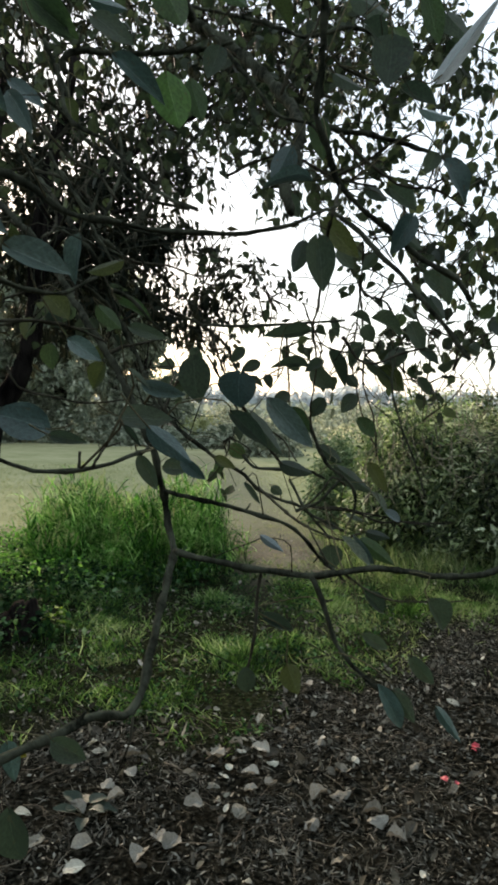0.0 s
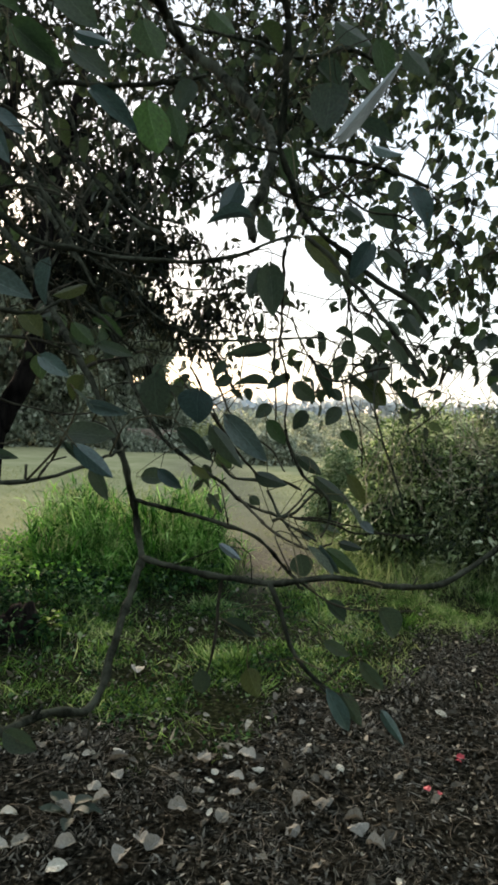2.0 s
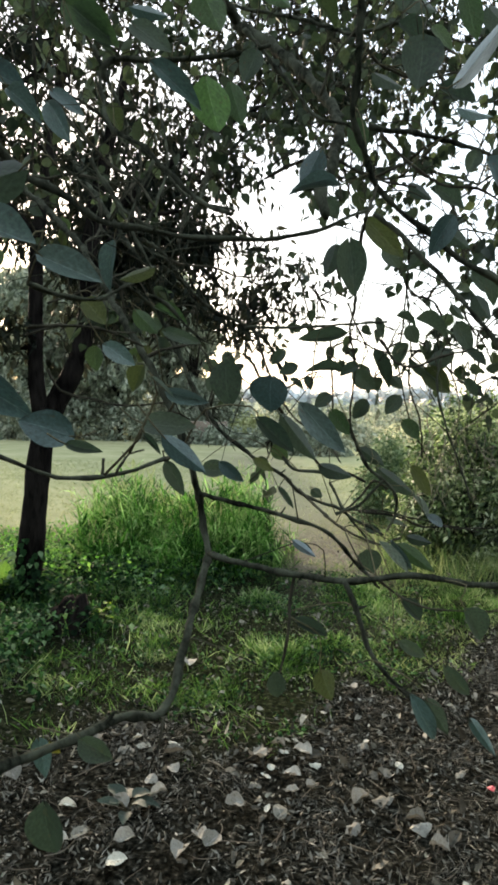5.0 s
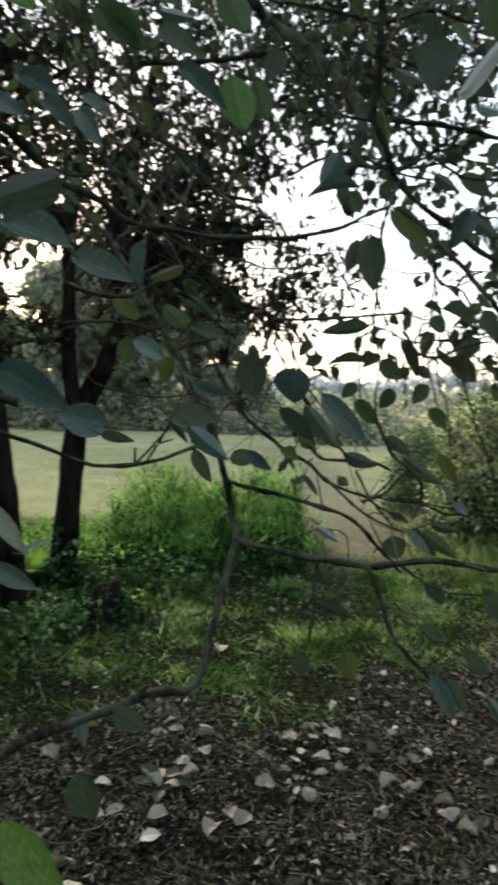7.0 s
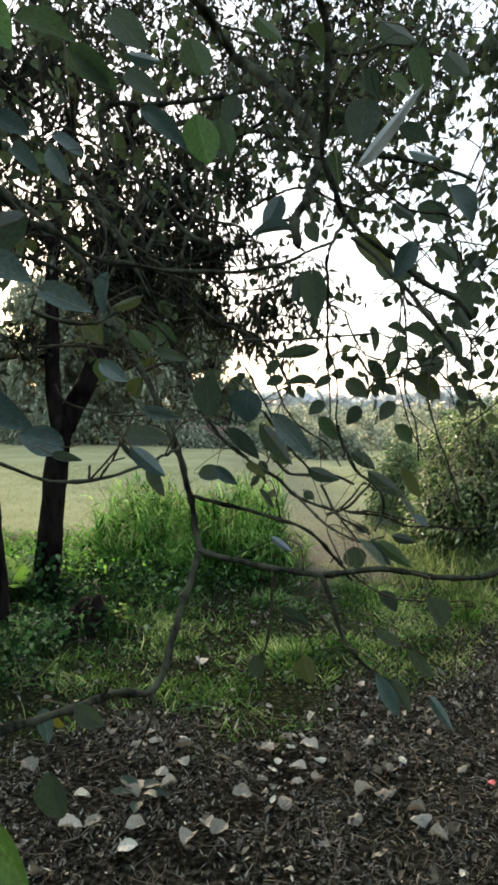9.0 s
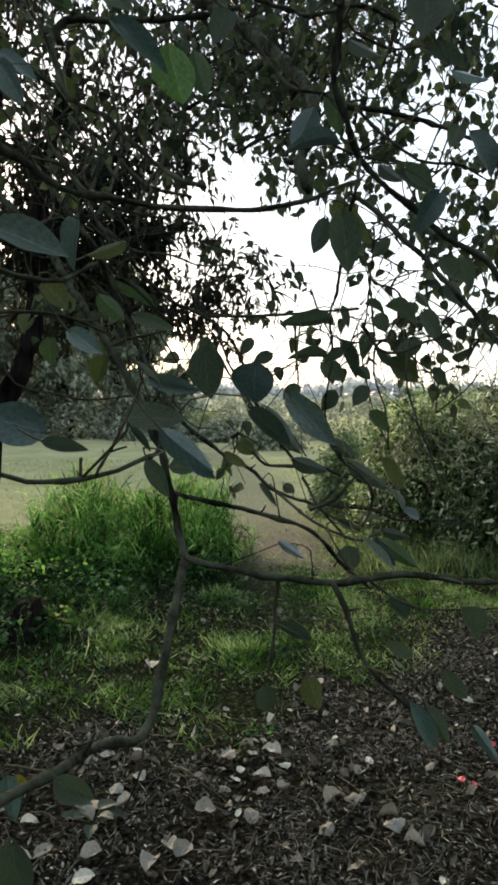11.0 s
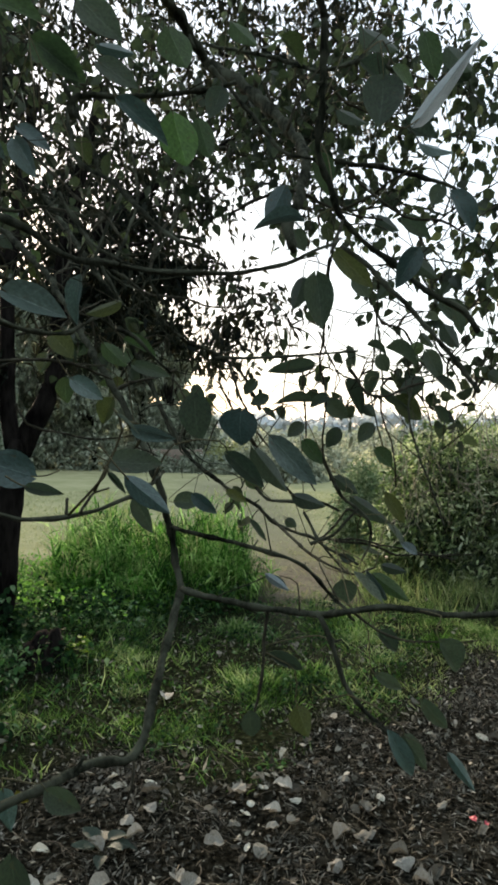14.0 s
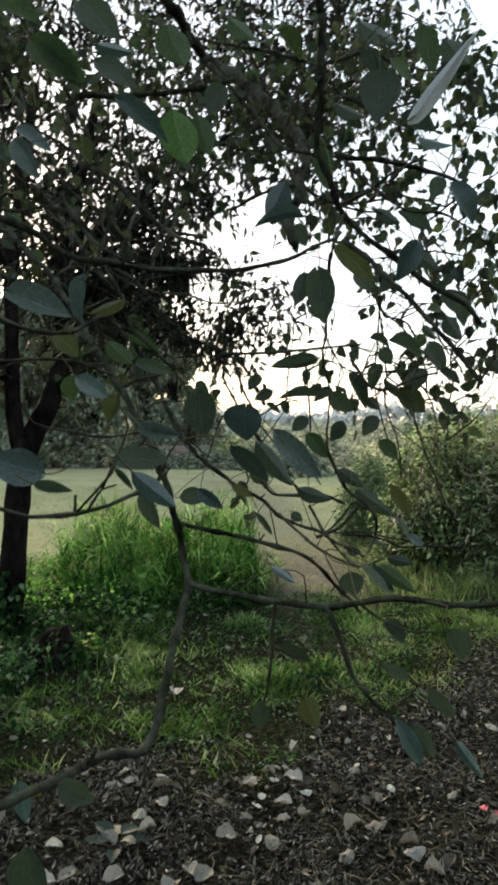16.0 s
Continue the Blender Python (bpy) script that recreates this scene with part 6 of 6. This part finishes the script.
near_leaf("o", (0.349, 2.400, 1.161), (0.364, 2.400, 1.114), 0.85)
near_leaf("d", (0.493, 2.500, 1.183), (0.541, 2.500, 1.155), 0.45)
near_leaf("d", (0.495, 2.500, 1.258), (0.534, 2.500, 1.224), 0.62)
near_leaf("d", (0.556, 2.300, 1.305), (0.588, 2.300, 1.260), 0.75)
near_leaf("d", (0.529, 2.300, 1.218), (0.569, 2.300, 1.171), 0.40)
near_leaf("t", (0.001, 2.050, 1.204), (0.008, 2.050, 1.160), 0.55)
near_leaf("y", (-0.040, 2.200, 1.123), (-0.027, 2.200, 1.106), 0.70)
near_leaf("d", (0.072, 1.990, 1.239), (0.106, 1.990, 1.217), 0.70)
near_leaf("g", (-0.037, 1.940, 1.121), (0.038, 1.940, 1.044), 0.62)
near_leaf("d", (-0.064, 2.240, 1.003), (-0.056, 2.240, 0.918), 0.72)
near_leaf("p", (0.068, 1.707, 1.529), (0.095, 1.707, 1.495), 0.34)
near_leaf("s", (0.070, 1.710, 1.484), (0.099, 1.710, 1.468), 0.50)
near_leaf("p", (0.100, 1.690, 1.501), (0.116, 1.690, 1.512), 0.28)
near_leaf("d", (0.078, 1.660, 1.473), (0.060, 1.660, 1.520), 1.00)
near_leaf("d", (0.084, 1.640, 1.434), (0.100, 1.640, 1.490), 0.70)
near_leaf("p", (-0.070, 1.900, 1.187), (-0.036, 1.900, 1.140), 0.20)
near_leaf("o", (-0.139, 2.000, 1.701), (-0.088, 2.000, 1.665), 0.60)
near_leaf("p", (0.167, 1.900, 1.632), (0.188, 1.900, 1.615), 0.12)
near_leaf("d", (-0.033, 2.500, 2.370), (0.037, 2.500, 2.304), 0.68)
near_leaf("b", (-0.176, 2.300, 2.100), (-0.107, 2.300, 2.061), 0.50)
near_leaf("b", (-0.177, 2.200, 2.030), (-0.131, 2.200, 2.004), 0.60)
near_leaf("b", (-0.109, 2.400, 2.108), (-0.056, 2.400, 2.071), 0.50)
near_leaf("m", (0.391, 2.500, 2.093), (0.405, 2.500, 2.022), 0.55)
near_leaf("d", (0.348, 2.600, 1.993), (0.370, 2.600, 1.955), 0.80)
near_leaf("b", (0.615, 2.500, 2.027), (0.661, 2.500, 1.966), 0.85)
near_leaf("b", (0.525, 2.350, 1.892), (0.494, 2.350, 1.838), 0.60)
near_leaf("d", (0.596, 2.500, 2.041), (0.582, 2.500, 2.003), 0.80)
near_leaf("d", (0.563, 3.000, 2.141), (0.613, 3.000, 2.101), 0.65)
near_leaf("d", (0.626, 3.000, 2.133), (0.686, 3.000, 2.085), 0.65)
near_leaf("d", (0.704, 2.800, 1.888), (0.718, 2.800, 1.822), 0.50)
near_leaf("d", (0.728, 3.000, 1.871), (0.761, 3.000, 1.815), 0.80)
near_leaf("m", (-0.109, 2.300, 2.040), (-0.085, 2.300, 2.024), 0.80)
near_leaf("d", (-0.118, 2.560, 2.331), (-0.057, 2.560, 2.255), 0.50)
near_leaf("d", (0.023, 2.400, 2.210), (0.087, 2.400, 2.170), 0.60)
near_leaf("d", (0.422, 2.200, 2.098), (0.453, 2.200, 2.074), 0.85)
near_leaf("m", (0.481, 2.300, 2.145), (0.509, 2.300, 2.115), 0.70)
near_leaf("d", (0.582, 2.400, 2.224), (0.617, 2.400, 2.182), 0.80)
near_leaf("m", (0.502, 2.200, 2.133), (0.519, 2.200, 2.077), 0.60)
near_leaf("t", (0.499, 2.200, 1.992), (0.540, 2.200, 1.978), 0.50)
near_leaf("d", (0.494, 2.300, 2.062), (0.541, 2.300, 2.035), 0.60)
near_leaf("d", (0.419, 2.500, 2.174), (0.466, 2.500, 2.146), 0.60)
near_leaf("d", (0.782, 3.440, 1.855), (0.834, 3.441, 1.771), 0.70)
near_leaf("d", (0.817, 3.440, 1.771), (0.869, 3.428, 1.722), 0.60)
near_leaf("d", (0.814, 3.435, 1.684), (0.855, 3.438, 1.632), 0.60)
near_leaf("d", (0.799, 3.349, 1.989), (0.868, 3.367, 1.932), 0.80)
near_leaf("d", (0.788, 3.542, 1.925), (0.825, 3.545, 1.879), 0.60)
near_leaf("d", (0.576, 3.627, 2.115), (0.633, 3.633, 2.062), 0.80)
near_leaf("o", (0.482, 3.627, 2.307), (0.501, 3.629, 2.246), 0.80)
near_leaf("m", (0.197, 3.125, 2.688), (0.257, 3.124, 2.624), 0.70)
near_leaf("o", (0.331, 3.340, 2.769), (0.398, 3.359, 2.709), 0.70)
near_leaf("d", (0.531, 3.052, 2.625), (0.614, 3.045, 2.560), 0.70)
near_leaf("d", (0.696, 3.450, 2.261), (0.789, 3.474, 2.202), 0.60)
near_leaf("d", (0.747, 3.450, 2.139), (0.810, 3.438, 2.079), 0.60)
near_leaf("d", (0.694, 3.540, 2.090), (0.641, 3.547, 2.038), 0.60)
near_leaf("d", (0.879, 3.556, 2.089), (0.851, 3.561, 2.054), 0.80)


def leafy_twigs(clumps, size, singles=0):
    """Twigs that leave the nearest branch for points of each clump, with leaves along them."""
    stems, P = [], []
    for c, r, k in clumps:
        c = Vector(c)
        root = min(SAMPLES, key=lambda s: (s - c).length_squared)
        if (root - c).length > 1.2:
            root = c + Vector((rnd.uniform(-0.5, 0.5), 0.3, 0.9)) * r
        side = Vector((rnd.uniform(-1, 1), rnd.uniform(-0.6, 0.6), rnd.uniform(-0.3, 0.9)))
        spines = [spline([root, (root + c) / 2 + side * 0.2 * (root - c).length, c, c + (c - root).normalized() * r * 0.6 + Vector((0, 0, -0.35 * r))], 0.03)]
        for _ in range(3):
            j = spines[0][rnd.randrange(len(spines[0]) // 3, len(spines[0]))]
            q = Vector(clump_points(c, r, 1)[0])
            spines.append(spline([j, (j + q) / 2 + Vector((rnd.uniform(-1, 1), rnd.uniform(-1, 1), rnd.uniform(0, 1))) * 0.15 * r, q, q + Vector((rnd.uniform(-0.3, 0.3), 0, -0.3)) * r], 0.03))
        for i, line in enumerate(spines):
            stems.append(tube([v - N_OFF for v in line], 0.0034 if i else 0.0048, 0.0016, 5))
        feet = [v for line in spines for v in line]
        for q in clump_points(c, r, k):
            q = Vector(q)
            a = min(rnd.sample(feet, min(14, len(feet))), key=lambda s: (s - q).length_squared)
            d = a - q
            if d.length > 0.3:
                q = a - d * (0.3 / d.length)
            mid = (a + q) / 2 + Vector((rnd.uniform(-1, 1), rnd.uniform(-1, 1), rnd.uniform(-0.1, 1))) * 0.2 * (a - q).length
            end = q + Vector((rnd.uniform(-0.04, 0.04), 0, -0.08))
            line = spline([a, mid, q, end], 0.04)
            stems.append(tube([v - N_OFF for v in line], 0.0021, 0.001, 4))
            for v in line[len(line) // 4:]:
                if rnd.random() < 0.8:
                    P.append(v + Vector((rnd.uniform(-1, 1), rnd.uniform(-1, 1), rnd.uniform(-1, 0.3))) * 0.03)
    P = np.array([tuple(v) for v in P])
    n = len(P)
    nor = rng.normal(size=(n, 3))
    nor[:, 1] -= 0.5
    way = hang(n, 1.0, 0.75)
    sizes = rng.uniform(size * 0.6, size * 1.25, n)
    close = [i for i in range(n) if singles and P[i, 1] < 3.75][::2][:singles]
    for i in close:
        y = Vector(way[i]).normalized()
        x = y.cross(Vector(nor[i])).normalized()
        m = Matrix((x * 0.85, y, x.cross(y))).transposed().to_4x4()
        key = "dddmmo"[i % 6]
        ob = sub("leaf", LEAF_MESH[key][i % 5], near_tree, LEAF_LABEL[key])
        ob.matrix_basis = Matrix.Translation(Vector(P[i]) - N_OFF) @ m @ Matrix.Scale(sizes[i] * 1.1, 4)
    rest = np.setdiff1d(np.arange(n), close)
    off = np.array(N_OFF)
    sub("foliage", leaf_cloud("foliage", P[rest] - off, way[rest], nor[rest], sizes[rest], HEART, 0.78, M_NEARCROWN, 0.1), near_tree, kind="stuff")
    sub("twig_spray", rods("twig_spray", stems, M_TWIG), near_tree, kind="stuff")


def bare_twigs(clumps):
    """Crooked leafless twigs that start from the branches within each ball."""
    stems = []
    for c, r, k in clumps:
        c = Vector(c)
        near = [s for s in SAMPLES if (s - c).length < r] or [min(SAMPLES, key=lambda s: (s - c).length_squared)]
        for _ in range(k):
            p = rnd.choice(near)
            d = (0.85 * Vector((0.8, 0, -0.45)) * (1 if rnd.random() < 0.75 else -1) + Vector((rnd.uniform(-1, 1), rnd.uniform(-0.5, 0.5), rnd.uniform(-0.8, 0.8)))).normalized()
            line = [p]
            for _ in range(rnd.randrange(4, 8)):
                d = (d + 0.5 * Vector((rnd.uniform(-1, 1), rnd.uniform(-0.6, 0.6), rnd.uniform(-1, 0.8)))).normalized()
                p = p + d * r * rnd.uniform(0.15, 0.42)
                line.append(p)
            thick = rnd.uniform(0.0014, 0.003)
            line = spline(line, 0.03)
            SAMPLES.extend(line[::3])
            stems.append(tube([v - N_OFF for v in line], thick, thick * 0.35, 5, 0.3))
    sub("bare_twig_spray", rods("bare_twig_spray", stems, M_LIMB), near_tree, kind="stuff")


bare_twigs([
    ((0.456, 3.892, 1.894), 0.31, 3),
    ((0.232, 4.160, 2.115), 0.30, 4),
    ((0.626, 3.911, 1.978), 0.29, 2),
    ((0.796, 3.941, 2.320), 0.31, 3),
    ((-0.212, 3.360, 2.076), 0.15, 13),
    ((-0.367, 3.161, 2.401), 0.19, 8),
    ((0.059, 4.256, 2.596), 0.29, 8),
    ((-0.202, 3.364, 2.146), 0.21, 14),
    ((-0.222, 2.951, 1.919), 0.15, 7),
    ((-0.109, 3.559, 1.944), 0.18, 7),
    ((0.147, 3.469, 1.599), 0.17, 6),
    ((0.626, 3.926, 2.321), 0.35, 5),
    ((0.082, 3.569, 1.771), 0.18, 6),
    ((0.785, 3.645, 2.090), 0.27, 1),
    ((-0.367, 3.154, 2.226), 0.21, 8),
    ((0.326, 5.109, 3.167), 0.49, 4),
    ((-0.120, 3.878, 2.756), 0.31, 6),
    ((0.820, 3.540, 1.816), 0.21, 2),
])
sprays_right = [
    ((0.828, 4.449, 3.299), 0.35, 36),
    ((1.128, 4.478, 3.298), 0.32, 32),
    ((0.811, 4.336, 2.954), 0.29, 26),
    ((1.126, 4.362, 2.926), 0.29, 26),
    ((1.295, 4.383, 3.094), 0.31, 23),
    ((0.701, 4.639, 3.251), 0.29, 20),
    ((0.540, 4.613, 3.038), 0.26, 13),
    ((0.797, 4.229, 2.606), 0.28, 13),
    ((1.056, 4.157, 2.528), 0.27, 15),
    ((1.208, 4.071, 2.341), 0.26, 15),
    ((0.627, 4.397, 2.621), 0.25, 8),
    ((0.768, 4.028, 2.256), 0.26, 8),
    ((1.008, 3.952, 2.147), 0.25, 8),
    ((0.923, 3.839, 1.882), 0.22, 4),
    ((1.087, 3.850, 1.798), 0.22, 5),
]
sprays_high = [
    ((0.739, 3.819, 1.801), 0.20, 3),
    ((0.943, 3.833, 1.696), 0.18, 2),
    ((0.161, 4.699, 3.472), 0.33, 22),
    ((-0.075, 4.358, 3.156), 0.30, 18),
    ((-0.287, 4.158, 3.140), 0.28, 18),
    ((-0.497, 4.041, 2.979), 0.27, 18),
    ((-0.773, 4.025, 3.166), 0.27, 18),
    ((-0.743, 3.818, 2.634), 0.25, 16),
    ((-0.470, 3.934, 2.578), 0.26, 12),
    ((-0.175, 4.334, 2.804), 0.27, 16),
    ((0.161, 4.675, 2.974), 0.25, 9),
    ((0.327, 4.576, 2.690), 0.21, 6),
    ((0.326, 4.346, 2.045), 0.22, 3),
    ((0.125, 4.337, 2.247), 0.20, 3),
    ((-0.665, 3.619, 2.241), 0.19, 7),
]
sprays_left = [
    ((-0.303, 3.246, 1.904), 0.14, 4),
    ((-0.145, 3.455, 1.858), 0.16, 4),
    ((0.063, 3.563, 1.675), 0.13, 3),
    ((0.220, 3.471, 1.489), 0.12, 3),
    ((-0.856, 3.497, 2.064), 0.18, 5),
    ((1.107, 3.866, 2.127), 0.22, 12),
    ((1.283, 3.981, 2.272), 0.25, 12),
    ((1.000, 3.753, 1.951), 0.17, 5),
    ((1.162, 3.669, 1.860), 0.20, 6),
    ((1.350, 4.191, 2.707), 0.27, 14),
    ((0.427, 4.406, 3.227), 0.30, 14),
    ((0.227, 4.380, 3.077), 0.25, 12),
    ((0.577, 4.404, 2.872), 0.25, 8),
    ((0.327, 4.481, 2.864), 0.18, 6),
    ((0.035, 4.257, 2.670), 0.22, 9),
]
sprays_low = [
    ((0.821, 3.837, 2.047), 0.24, 3),
    ((0.902, 3.852, 2.232), 0.22, 4),
    ((0.627, 3.903, 1.787), 0.19, 3),
    ((0.803, 3.728, 1.753), 0.19, 3),
    ((0.504, 3.989, 1.859), 0.19, 1),
    ((1.117, 3.765, 1.950), 0.21, 5),
    ((0.751, 4.227, 2.631), 0.25, 3),
    ((0.407, 4.300, 2.861), 0.24, 8),
    ((0.534, 4.100, 2.611), 0.22, 6),
    ((0.289, 4.300, 2.684), 0.22, 7),
    ((0.440, 4.000, 2.448), 0.18, 4),
    ((0.611, 4.000, 2.490), 0.20, 4),
    ((0.237, 4.400, 2.989), 0.24, 8),
]
leafy_twigs(sprays_right + sprays_high + sprays_left + sprays_low, 0.05, 180)
# unseen upper crown, added overhead to shade the ground
unseen_crown = []
for gx in (-1.6, -0.6, 0.4, 1.4):
    for gy in (-0.6, 0.5, 1.6, 2.7):
        unseen_crown.append(((gx, gy, 3.6 + 0.25 * ((gx + gy) % 1)), 0.6, 9))
leafy_twigs(unseen_crown, 0.075)
